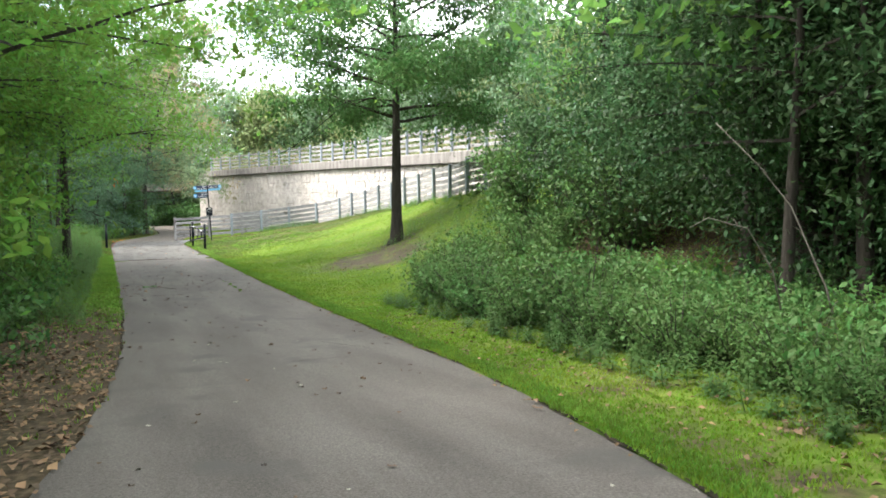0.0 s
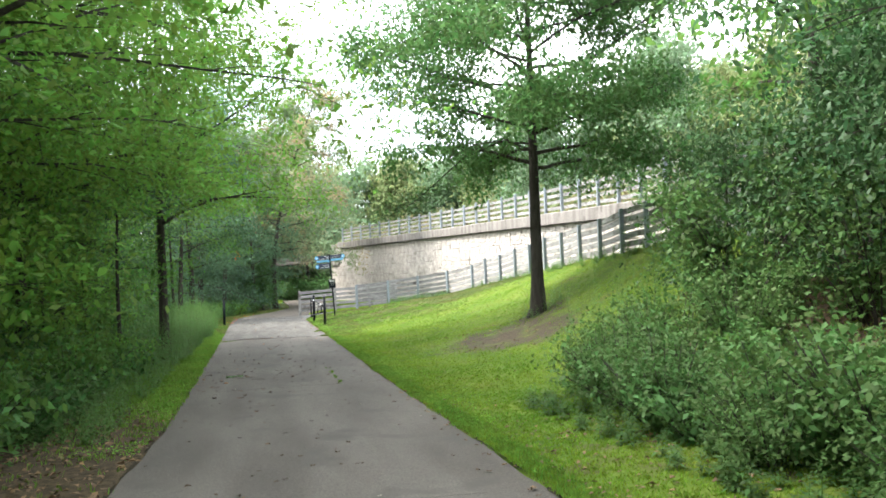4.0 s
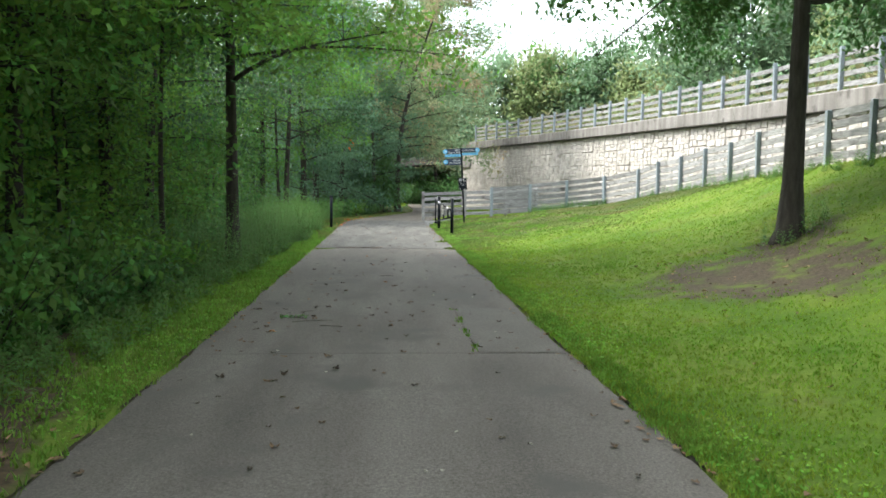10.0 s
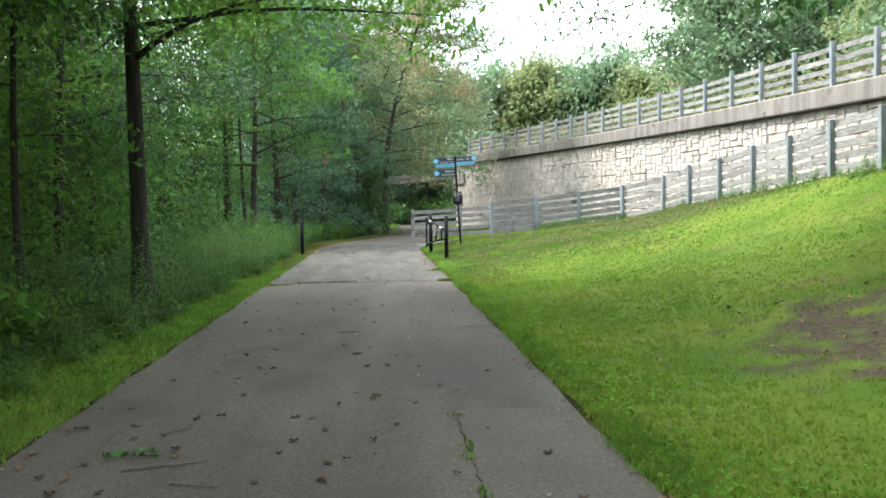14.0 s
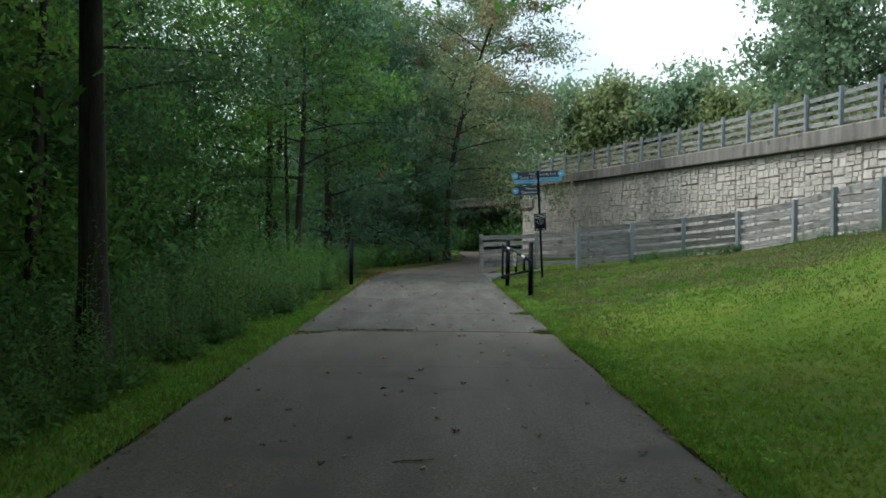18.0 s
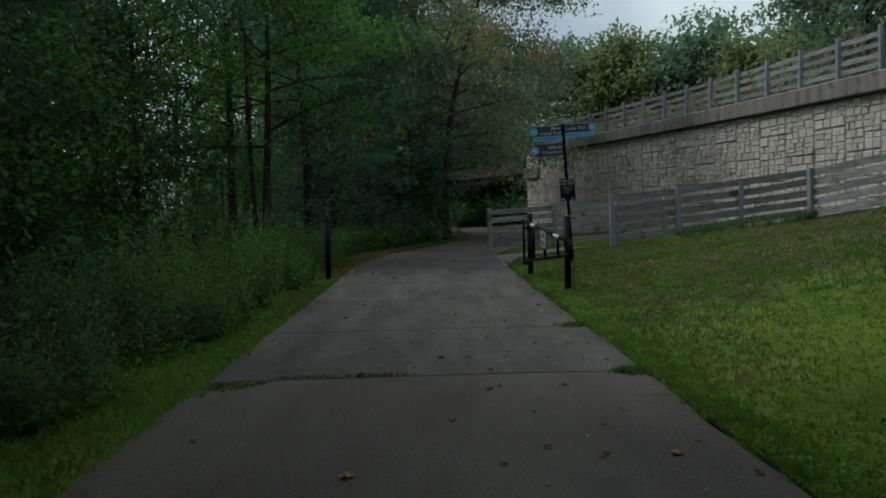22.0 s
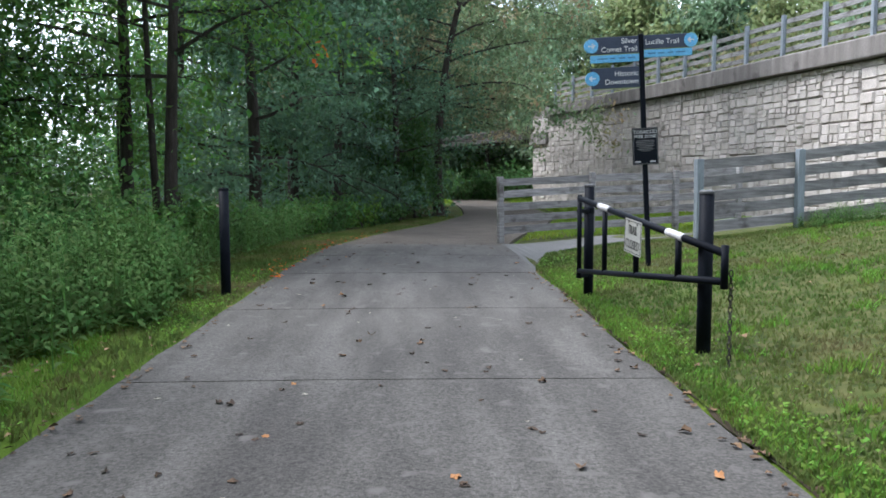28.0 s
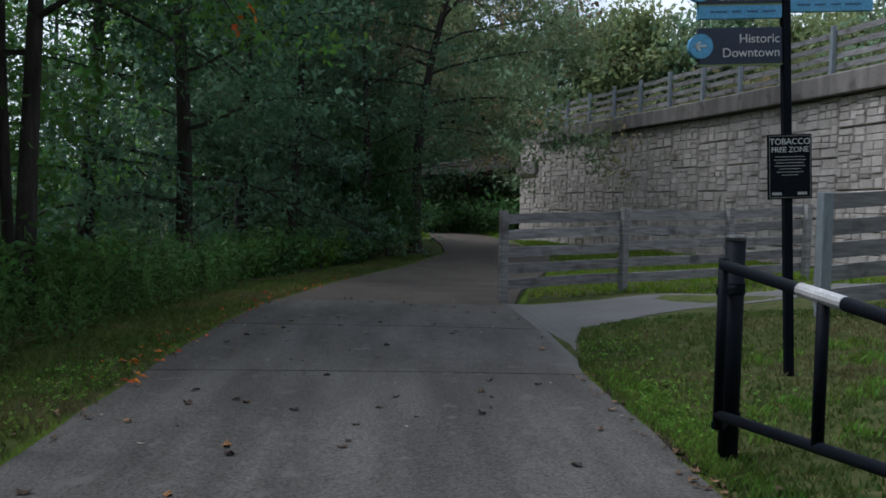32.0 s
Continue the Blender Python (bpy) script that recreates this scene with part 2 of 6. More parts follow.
# Deep shade of the right hollow, put into the leaf colour.
M_LEAF_DEEP_SHADE = mat("leaves_deep_shade", [(0.024, 0.062, 0.022), (0.045, 0.092, 0.032)], 0.5, 0.5, 0, 5, island=0.24, leaf=0.3)
M_BRUSH = mat("brush_leaves", [(0.106, 0.15, 0.0625), (0.163, 0.188, 0.0875), (0.237, 0.2, 0.112)], 0.6, 0.6, 0, 5, island=0.24, leaf=0.45)
M_LEAF_RED = mat("leaves_red", [(0.5, 0.11, 0.02), (0.62, 0.16, 0.03)], 2, 0.6, 0, 5, island=0.2, leaf=0.4)
M_LITTER = mat("dead_leaves", [(0.07, 0.04, 0.021), (0.13, 0.078, 0.04), (0.21, 0.13, 0.066)], 3, 0.85, 0, 5, island=0.5)
M_PALE = mat("pale_dry_leaf", [(0.24, 0.22, 0.18), (0.32, 0.30, 0.25)], 8, 0.8, 0, 60)
M_CURLED = mat("dark_curled_leaf", [(0.022, 0.015, 0.01), (0.05, 0.03, 0.018), (0.13, 0.075, 0.038)], 6, 0.85, 0, 5, island=0.5)
# Distance haze is put into the next two leaf colours, paler than near leaves.
M_LEAF_FAR_PALE_HAZE = mat("leaves_far_pale_hazy", [(0.18, 0.24, 0.102), (0.258, 0.3, 0.138)], 0.5, 0.55, 0, 5, island=0.24, leaf=0.5)
M_LEAF_FAR_HAZE = mat("leaves_far_hazy", [(0.146, 0.232, 0.134), (0.213, 0.305, 0.183)], 0.5, 0.55, 0, 5, island=0.24, leaf=0.6)
M_BARK = mat("bark", [(0.018, 0.014, 0.011), (0.032, 0.026, 0.021), (0.05, 0.042, 0.035)], 5, 0.95, 0.9, 30, streak=(3, 3, 0.5))
M_DEAD = mat("dead_wood", [(0.085, 0.075, 0.062), (0.14, 0.125, 0.105)], 6, 0.9, 0.4, 40, streak=(3, 3, 0.6))
M_STONE = mat("split_stone", [(0.39, 0.352, 0.325), (0.47, 0.43, 0.402), (0.55, 0.51, 0.48)], 2.2, 0.92, 0.7, 28, piece=0.08, spots=((0.28, 0.25, 0.22), 1.6, 0.62))
M_STONE_FAR = mat("split_stone_far", [(0.39, 0.352, 0.325), (0.47, 0.43, 0.402), (0.55, 0.51, 0.48)], 2.2, 0.92, 0.7, 28, island=0.08, spots=((0.28, 0.25, 0.22), 1.6, 0.62))
M_MORTAR = mat("wall_backing", [(0.15, 0.136, 0.12), (0.21, 0.193, 0.172)], 3, 0.95, 0.5, 40)
M_COPING = mat("coping_concrete", [(0.125, 0.112, 0.104), (0.18, 0.164, 0.153), (0.235, 0.218, 0.206)], 1.2, 0.9, 0.4, 45, piece=0.06, streak=(2.5, 2.5, 0.35), spots=((0.095, 0.085, 0.078), 2.2, 0.58))
M_RAIL = mat("weathered_board", [(0.15, 0.147, 0.147), (0.225, 0.22, 0.22), (0.3, 0.295, 0.295)], 3, 0.9, 0.5, 60, piece=0.18, streak=(1, 1, 9), spots=((0.09, 0.082, 0.078), 2.5, 0.58))
M_POST = mat("grey_blue_post", [(0.17, 0.2, 0.225), (0.245, 0.28, 0.31)], 4, 0.8, 0.35, 50, piece=0.1, streak=(6, 6, 1))
M_BLACK = mat("black_paint", [(0.004, 0.0055, 0.010), (0.007, 0.009, 0.014)], 6, 0.6, 0.15, 60, gloss=0.08)
M_CAP = mat("grey_mottled_cap", [(0.03, 0.032, 0.036), (0.09, 0.09, 0.09)], 14, 0.55, 0.1, 60, gloss=0.4)
M_FADED = mat("faded_black_print", [(0.03, 0.03, 0.03), (0.1, 0.1, 0.095)], 20, 0.6, 0, 60)
M_TAPE = mat("white_tape", [(0.36, 0.36, 0.37), (0.48, 0.48, 0.49)], 8, 0.5, 0, 60)
M_NAVY = mat("navy_panel", [(0.022, 0.032, 0.062), (0.03, 0.042, 0.078)], 5, 0.5, 0, 60)
M_NAVY_THIN = mat("blue_small_print", [(0.04, 0.13, 0.26), (0.05, 0.16, 0.3)], 5, 0.5, 0, 60)
M_TRIM = mat("yellow_green_trim", [(0.2, 0.26, 0.12), (0.26, 0.32, 0.15)], 5, 0.5, 0, 60)
M_BLUE = mat("light_blue_panel", [(0.11, 0.36, 0.62), (0.15, 0.43, 0.70)], 5, 0.5, 0, 60)
M_TEXT = mat("white_lettering", [(0.62, 0.63, 0.64), (0.70, 0.70, 0.71)], 8, 0.5, 0, 60)
M_SIGN = mat("aged_white_sign", [(0.28, 0.285, 0.27), (0.36, 0.365, 0.345)], 4, 0.5, 0, 60, spots=((0.36, 0.35, 0.31), 7, 0.6))
M_STEEL = mat("dark_steel", [(0.022, 0.02, 0.018), (0.045, 0.038, 0.032)], 4, 0.7, 0.3, 50)
M_DECK = mat("bridge_deck", [(0.035, 0.033, 0.03), (0.06, 0.057, 0.052)], 2, 0.9, 0.3, 50)
M_BARREL = mat("white_board", [(0.72, 0.72, 0.71), (0.8, 0.8, 0.79)], 5, 0.6, 0, 60)

# ---- mesh helpers ----


class Shape:
    """Collects vertices and faces for one mesh."""

    def __init__(self):
        self.v, self.f = [], []

    def add(self, verts, faces):
        k = len(self.v)
        self.v += [tuple(p) for p in verts]
        self.f += [tuple(i + k for i in q) for q in faces]
        return self

    def box(self, x0, y0, z0, x1, y1, z1, m=None, bevel=0.0):
        b = min(bevel, (x1 - x0) / 3, (y1 - y0) / 3, (z1 - z0) / 3)
        if b <= 0:
            p = [(x, y, z) for z in (z0, z1) for y in (y0, y1) for x in (x0, x1)]
            q = [(0, 2, 3, 1), (4, 5, 7, 6), (0, 1, 5, 4), (2, 6, 7, 3), (0, 4, 6, 2), (1, 3, 7, 5)]
        else:
            bm = bmesh.new()
            bmesh.ops.create_cube(bm, size=1)
            for w in bm.verts:
                w.co = Vector(((x0 + x1) / 2 + w.co.x * (x1 - x0), (y0 + y1) / 2 + w.co.y * (y1 - y0), (z0 + z1) / 2 + w.co.z * (z1 - z0)))
            bmesh.ops.bevel(bm, geom=bm.edges[:], offset=b, segments=1, affect="EDGES")
            bm.verts.index_update()
            p = [tuple(w.co) for w in bm.verts]
            q = [tuple(w.index for w in f.verts) for f in bm.faces]
            bm.free()
        if m is not None:
            p = [m @ Vector(a) for a in p]
        return self.add(p, q)

    def tube(self, pts, radii, n=8, cap=True):
        pts = [Vector(p) for p in pts]
        k0 = len(self.v)
        side = None
        for i, p in enumerate(pts):
            d = (pts[min(i + 1, len(pts) - 1)] - pts[max(i - 1, 0)]).normalized()
            if side is None:
                side = d.orthogonal().normalized()
            side = (side - d * side.dot(d)).normalized()
            up = d.cross(side)
            for j in range(n):
                a = 2 * math.pi * j / n
                self.v.append(tuple(p + (side * math.cos(a) + up * math.sin(a)) * radii[i]))
        for i in range(len(pts) - 1):
            for j in range(n):
                a, b = k0 + i * n + j, k0 + i * n + (j + 1) % n
                self.f.append((a, b, b + n, a + n))
        if cap:
            self.f.append(tuple(k0 + j for j in reversed(range(n))))
            self.f.append(tuple(k0 + (len(pts) - 1) * n + j for j in range(n)))
        return self

    def mesh(self, name, material, smooth=False):
        me = bpy.data.meshes.new(name)
        me.from_pydata(self.v, [], self.f)
        me.materials.append(material)
        if smooth:
            me.polygons.foreach_set("use_smooth", [True] * len(me.polygons))
        return me


def quads_mesh(name, corners, material):
    """A mesh of many separate four-cornered faces from an array (n, 4, 3)."""
    n = len(corners)
    me = bpy.data.meshes.new(name)
    me.vertices.add(n * 4)
    me.vertices.foreach_set("co", np.ascontiguousarray(corners, dtype=np.float32).ravel())
    me.loops.add(n * 4)
    me.loops.foreach_set("vertex_index", np.arange(n * 4, dtype=np.int32))
    me.polygons.add(n)
    me.polygons.foreach_set("loop_start", np.arange(0, n * 4, 4, dtype=np.int32))
    me.materials.append(material)
    me.update(calc_edges=True)
    return me


def leaf_quads(rng, pos, size, aspect=0.55, flat=0.6, bend=0.25):
    """Diamond leaves at pos: a random heading, a tilt (flat: 1 lies level, 0 any way), a small fold."""
    n = len(pos)
    az = rng.uniform(0, 2 * np.pi, n)
    dip = rng.normal(-0.35, 0.75 * (1 - flat) + 0.25, n)
    u = np.stack([np.cos(az) * np.cos(dip), np.sin(az) * np.cos(dip), np.sin(dip)], 1)
    w = np.stack([-np.sin(az), np.cos(az), rng.normal(0, 1.0 - flat * 0.6, n)], 1)
    w /= np.linalg.norm(w, axis=1)[:, None]
    s = (size * rng.uniform(0.65, 1.35, n))[:, None]
    nrm = np.cross(u, w)
    b = nrm * s * bend * rng.uniform(-1, 1, n)[:, None]
    c = np.empty((n, 4, 3))
    c[:, 0] = pos - u * s * 0.5
    c[:, 1] = pos + w * s * aspect * 0.5 + b - u * s * 0.06
    c[:, 2] = pos + u * s * 0.5
    c[:, 3] = pos - w * s * aspect * 0.5 + b - u * s * 0.06
    return c


def part(name, data, material, parent, label=""):
    """One mesh object under a thing or a part; data is a Shape or a mesh."""
    me = data.mesh(name, material) if isinstance(data, Shape) else data
    ob = new(name, me)
    ob.parent = parent
    return tagged(ob, label)


def thing(name, label, category, group="", kind="", at=(0, 0, 0), turn=0):
    ob = new(name)
    ob.matrix_basis = pose(*at, 0, 0, turn)
    return tagged(ob, label, category, group, kind)


# ---- the plan ----
def ease(a, b, v):
    s = np.clip((np.asarray(v, float) - a) / (b - a), 0, 1)
    return s * s * (3 - 2 * s)


TRAIL_Y = [-60, -12, -5, 0, 4, 7, 11, 16, 30, 46, 49, 52.5, 57.5, 64, 72, 85, 120]
TRAIL_X = [-26, -3.6, -1.1, 0.4, 1.25, 1.72, 2.0, 2.13, 2.16, 2.17, 2.3, 2.95, 4.4, 5.7, 6.0, 6.0, 3.0]
TRAIL_HALF = 1.83


def trail_x(y):
    y = np.asarray(y, float)
    return sum(np.interp(y + k, TRAIL_Y, TRAIL_X) for k in (-1.2, -0.6, 0, 0.6, 1.2)) / 5


def trail_z(y):
    return np.interp(y, [-60, 0, 3, 6, 11, 16, 20, 40, 46, 60, 90], [0.6, 0.02, -0.04, -0.2, -0.42, -0.56, -0.6, -0.58, -0.54, -0.56, -0.6])


def wall_x(y):
    u = 78 - np.asarray(y, float)
    return 8.5 + 0.325 * u - 0.004 * u * u


def coping_z(y):
    u = 78 - np.asarray(y, float)
    return 4.09 - 0.00207 * u - 0.000355 * u * u


WALL_END = 78.0
FENCE_OFF = 2.45


def fence_z(y):
    return np.interp(y, [-40, 9, 16, 20, 25, 33, 37, 42, 46, 50, 58, 70], [0.0, 0.0, 1.8, 2.2, 1.95, 1.5, 1.2, 0.8, 0.41, -0.18, -0.45, -0.55])


def ground_z(x, y):
    """The height of the open ground, without the trail's own bed."""
    x, y = np.broadcast_arrays(np.asarray(x, float), np.asarray(y, float))
    xc, zc = trail_x(y), trail_z(y)
    xf = wall_x(np.clip(y, 20, 78)) - FENCE_OFF
    s = np.clip((x - xc - 1.9) / np.maximum(xf - xc - 1.9, 0.5), 0, 1)
    p = np.interp(y, [24, 34, 42, 46], [2.5, 1.7, 1.15, 0.9])
    z = zc + (fence_z(y) - zc) * s ** p
    wob = 0.05 * np.sin(x * 1.3 + 0.7 * y) * np.sin(0.9 * y - 0.4 * x)
    z = z + wob * ease(2.2, 4.5, np.abs(x - xc))
    left = np.clip(xc - 2.0 - x, 0, None)
    z = z - 0.10 * ease(0.3, 2.0, left) - 0.5 * ease(2, 9, left)
    fill = (x > wall_x(np.clip(y, 18, 78)) + 0.7) & (y < WALL_END - 0.4) & (y > -60)
    z = np.where(fill, coping_z(np.clip(y, 10, 78)) + 0.45, z)
    return z


# ---- ground ----
def ground():
    us = np.unique(np.concatenate([np.linspace(-400, -40, 10), np.linspace(-40, -8, 18), np.arange(-8, -2, 0.4), [-2.0, -1.86, -1.80, -1.2, 0, 1.2, 1.80, 1.86, 2.0], np.arange(2.3, 18, 0.4), np.linspace(18, 40, 12), np.linspace(40, 400, 10)]))
    ys = np.unique(np.concatenate([np.linspace(-300, -30, 10), np.linspace(-30, -4, 14), np.arange(-4, 80, 0.4), [77.55, 77.65], np.linspace(80, 120, 14), np.linspace(120, 500, 12)]))
    U, Y = np.meshgrid(us, ys)
    X = U + trail_x(Y) * np.clip(1 - (np.abs(U) - 4) / 30, 0, 1)
    Z = ground_z(X, Y) + 0.015
    inside = np.abs(U) < 1.83
    Z = np.where(inside, trail_z(Y) - 0.09, Z)
    nv, nu = U.shape
    idx = np.arange(nv * nu).reshape(nv, nu)
    q = np.stack([idx[:-1, :-1], idx[:-1, 1:], idx[1:, 1:], idx[1:, :-1]], -1).reshape(-1, 4)
    me = bpy.data.meshes.new("ground")
    me.from_pydata(np.stack([X, Y, Z], -1).reshape(-1, 3).tolist(), [], q.tolist())
    me.materials.append(M_GROUND)
    left = np.interp(Y, [-5, 15.2, 18.5, 21.5], [-1.55, -1.6, -2.4, -3.1])
    litter = np.clip(0.5 + (left - U) / 0.9, 0, 1)
    litter = np.maximum(litter, np.clip(0.5 + (U - np.interp(Y, [0, 13, 17, 20], [4.6, 4.8, 5.8, 8.5])) / 1.0, 0, 1) * (1 - ease(15.5, 18.5, Y)))
    litter = np.maximum(litter, np.where((U > 1.9) & (U < 4.8), 0.46 * (1 - ease(12, 19, Y)), 0.0))
    litter = np.where((X > 20) | (Y > 100), 1.0, litter)
    litter = np.where((Y > 79) & (Y < 97) & (X > 1) & (X < 16), 0.0, litter)
    bare = np.clip(1.2 - np.sqrt(((X - 7.6) / 2.3) ** 2 + ((Y - 23.4) / 2.9) ** 2), 0, 0.62)
    bare = np.maximum(bare, np.clip(1.2 - np.hypot(X - 9.1, Y - 25.3) / 1.1, 0, 0.66))
    dull = np.where(U > 1.8, 0.72 * ease(32.5, 38.5, Y), 0.0)
    # left verge towards the bend: its shade is put into the ground colour
    dull = np.maximum(dull, np.where(U < -1.8, 0.62 * ease(37, 43, Y) * (1 - ease(78, 80, Y)), 0.0))
    for key, values in (("litter", litter), ("dull", dull), ("bare", bare)):
        me.attributes.new(key, "FLOAT", "POINT").data.foreach_set("value", values.reshape(-1).astype(np.float32))
    me.polygons.foreach_set("use_smooth", [True] * len(q))
    return tagged(new("ground", me), "rough mown grass ground with bare dirt and leaf litter", "ground", kind="structure")


ground()


def ribbon(y0, y1, half_l, half_r, step=0.4, thick=0.12, lift=0.0, jag=0.0):
    """A strip of the trail between two stations, with side faces."""
    s = Shape()
    n = max(2, int(round((y1 - y0) / step)) + 1)
    rows = []
    for i, y in enumerate(np.linspace(y0, y1, n)):
        c, z = float(trail_x(y)), float(trail_z(y)) + lift
        slope = float(trail_x(y + 0.3) - trail_x(y - 0.3)) / 0.6
        k = math.hypot(1, slope)
        jl = jag * (math.sin(y * 3.3) + 0.6 * math.sin(y * 7.9 + 1) + 0.5 * math.sin(y * 15.1))
        jr = jag * (math.sin(y * 2.9 + 2) + 0.6 * math.sin(y * 8.7) + 0.5 * math.sin(y * 16.3))
        row = []
        for d, dz in ((-half_l + jl, -thick), (-half_l + jl, -0.012), (-half_l + jl + 0.015, 0), (-0.6, 0.008), (0.6, 0.008), (half_r + jr - 0.015, 0), (half_r + jr, -0.012), (half_r + jr, -thick)):
            row.append((c + d / k, y - d * slope / k, z + dz))
        rows.append(row)
    v = [p for r in rows for p in r]
    f = [(i * 8 + j, i * 8 + j + 1, i * 8 + 9 + j, i * 8 + 8 + j) for i in range(n - 1) for j in range(7)]
    f += [tuple(range(7, -1, -1)), tuple((n - 1) * 8 + j for j in range(8))]
    f = [tuple(reversed(q)) for q in f]
    return s.add(v, f)


trail = tagged(new("pavement", ribbon(-40, 19.826, TRAIL_HALF, TRAIL_HALF, jag=0.018).mesh("pavement", M_TRAIL)), "worn grey concrete greenway trail strewn with fallen leaves", "pavement", kind="structure")
part("slab", ribbon(19.834, 29.99, TRAIL_HALF, TRAIL_HALF, jag=0.018), M_TRAIL, trail)
part("slab", ribbon(29.995, 33.027, TRAIL_HALF, TRAIL_HALF, jag=0.018), M_TRAIL, trail)
SLABS = [33.03, 35.62, 38.72, 41.62, 44.62, 47.2, 49.6]
for a, b in zip(SLABS[:-1], SLABS[1:]):
    notch = 0.04 if a > 35 else 0.0
    part("slab", ribbon(a + (0.014 if a > 44 else 0.009 if a > 34 else 0.005), b - 0.009, TRAIL_HALF - 0.02, TRAIL_HALF + 0.02 - notch, 0.4, lift=0.004, jag=0.012), M_SLAB, trail)
part("joint_filling", ribbon(19.6, 49.6, TRAIL_HALF - 0.05, TRAIL_HALF - 0.05, 0.8, thick=0.08, lift=-0.014), M_JOINT, trail, "dark soil in the slab joints")
part("asphalt_stretch", ribbon(49.61, 115, 1.75, 1.65, 0.6), M_ASPHALT, trail, "brown-grey asphalt beyond the last slab")
# the patched corner with its open crack
crack = Shape()
for a, b in (((3.07, 19.86), (3.07, 22.7)), ((3.07, 19.86), (3.95, 19.80))):
    n = 26
    pts = [Vector((a[0] + (b[0] - a[0]) * i / n + 0.012 * math.sin(i * 2.3), a[1] + (b[1] - a[1]) * i / n + 0.012 * math.sin(i * 1.7), 0)) for i in range(n + 1)]
    for p, q in zip(pts[:-1], pts[1:]):
        d = (q - p).normalized()
        s = Vector((-d.y, d.x, 0)) * random.choice((0.0005, 0.002, 0.003, 0.004, 0.006))
        z = float(trail_z(p.y)) + 0.011
        crack.add([(*(p - s).xy, z), (*(p + s).xy, z), (*(q + s).xy, z), (*(q - s).xy, z)], [(3, 2, 1, 0)])
part("crack", crack, M_JOINT, trail, "soil-filled crack")
patch = Shape()
for i in range(8):
    y0, y1 = 19.87 + 0.355 * i, 19.87 + 0.355 * (i + 1)
    z0, z1 = float(trail_z(y0)), float(trail_z(y1))
    patch.add([(3.08, y0, z0 + 0.0105), (3.93, y0, z0 + 0.0065), (3.93, y1, z1 + 0.0065), (3.08, y1, z1 + 0.0105)], [(0, 1, 2, 3)])
part("patch", patch, M_PATCH, trail, "paler concrete patch at the trail edge")
crack = Shape()
for a, b in (((2.75, 10.9), (3.15, 9.9)), ((2.75, 10.9), (3.3, 10.85)), ((2.0, 9.3), (2.9, 9.32))):
    pts = [Vector((a[0] + (b[0] - a[0]) * i / 8 + 0.008 * math.sin(i * 2.3), a[1] + (b[1] - a[1]) * i / 8, 0)) for i in range(9)]
    for p, q in zip(pts[:-1], pts[1:]):
        d = (q - p).normalized()
        s = Vector((-d.y, d.x, 0)) * 0.004
        z = float(trail_z(p.y)) + 0.012
        crack.add([(*(p - s).xy, z), (*(p + s).xy, z), (*(q + s).xy, z), (*(q - s).xy, z)], [(3, 2, 1, 0)])
part("crack", crack, M_JOINT, trail, "soil-filled crack")

# dark soil along the trail's edges
for sgn, y0, y1 in ((1, -6, 44.7), (-1, -6, 30)):
    soil = Shape()
    n = int((y1 - y0) / 0.22)
    for i in range(n + 1):
        y = y0 + (y1 - y0) * i / n
        c0, z0 = float(trail_x(y)), float(trail_z(y))
        inner = 1.84 + 0.02 * math.sin(y * 5.1 + sgn) + random.uniform(-0.03, 0.015)
        outer = 1.866 + 0.012 * math.sin(y * 3.7) + random.uniform(-0.015, 0.02)
        soil.v += [(c0 + sgn * inner, y, z0 - 0.002), (c0 + sgn * (inner + 0.015), y, z0 + random.uniform(-0.006, 0.003)), (c0 + sgn * outer, y, z0 + 0.006), (c0 + sgn * (outer + 0.04), y, z0 - 0.02)]
        if i:
            k0 = (i - 1) * 4
            soil.f += [(k0 + j, k0 + j + 1, k0 + j + 5, k0 + j + 4) if sgn < 0 else (k0 + j + 4, k0 + j + 5, k0 + j + 1, k0 + j) for j in range(3)]
    part("soil_edge", soil, M_JOINT, trail, "dark crumbly soil edge")

# the side path that leaves to the ramp between the two fences
MOUTH_X = [3.6, 3.9, 4.05, 4.2, 4.4, 5.3, 6.0, 7.6, 9.4]
MOUTH_LOW = [44.3, 44.6, 45.3, 46.1, 46.75, 47.3, 47.7, 48.3, 48.75]
MOUTH_UP = [50.0, 49.75, 49.55, 49.45, 49.4, 49.55, 49.8, 50.45, 51.0]
SIDE = [(11.2, 49.6, 1.1), (12.6, 47.8, 0.95), (13.25, 45, 0.95), (13.75, 40, 0.95), (13.75, 34, 0.95), (13.5, 28, 0.95), (12.9, 22, 0.95), (12.2, 17, 0.95)]
side = Shape()
edges = []
for x in np.unique(np.concatenate([MOUTH_X, np.linspace(3.6, 9.4, 24)])):
    edges.append(((float(x), float(np.interp(x, MOUTH_X, MOUTH_UP))), (float(x), float(np.interp(x, MOUTH_X, MOUTH_LOW)))))
for i, (x, y, h) in enumerate(SIDE):
    a, b = SIDE[max(i - 1, 0)], SIDE[min(i + 1, len(SIDE) - 1)]
    d = Vector((b[0] - a[0], b[1] - a[1])).normalized()
    edges.append(((x - d.y * h, y + d.x * h), (x + d.y * h, y - d.x * h)))
prev = None
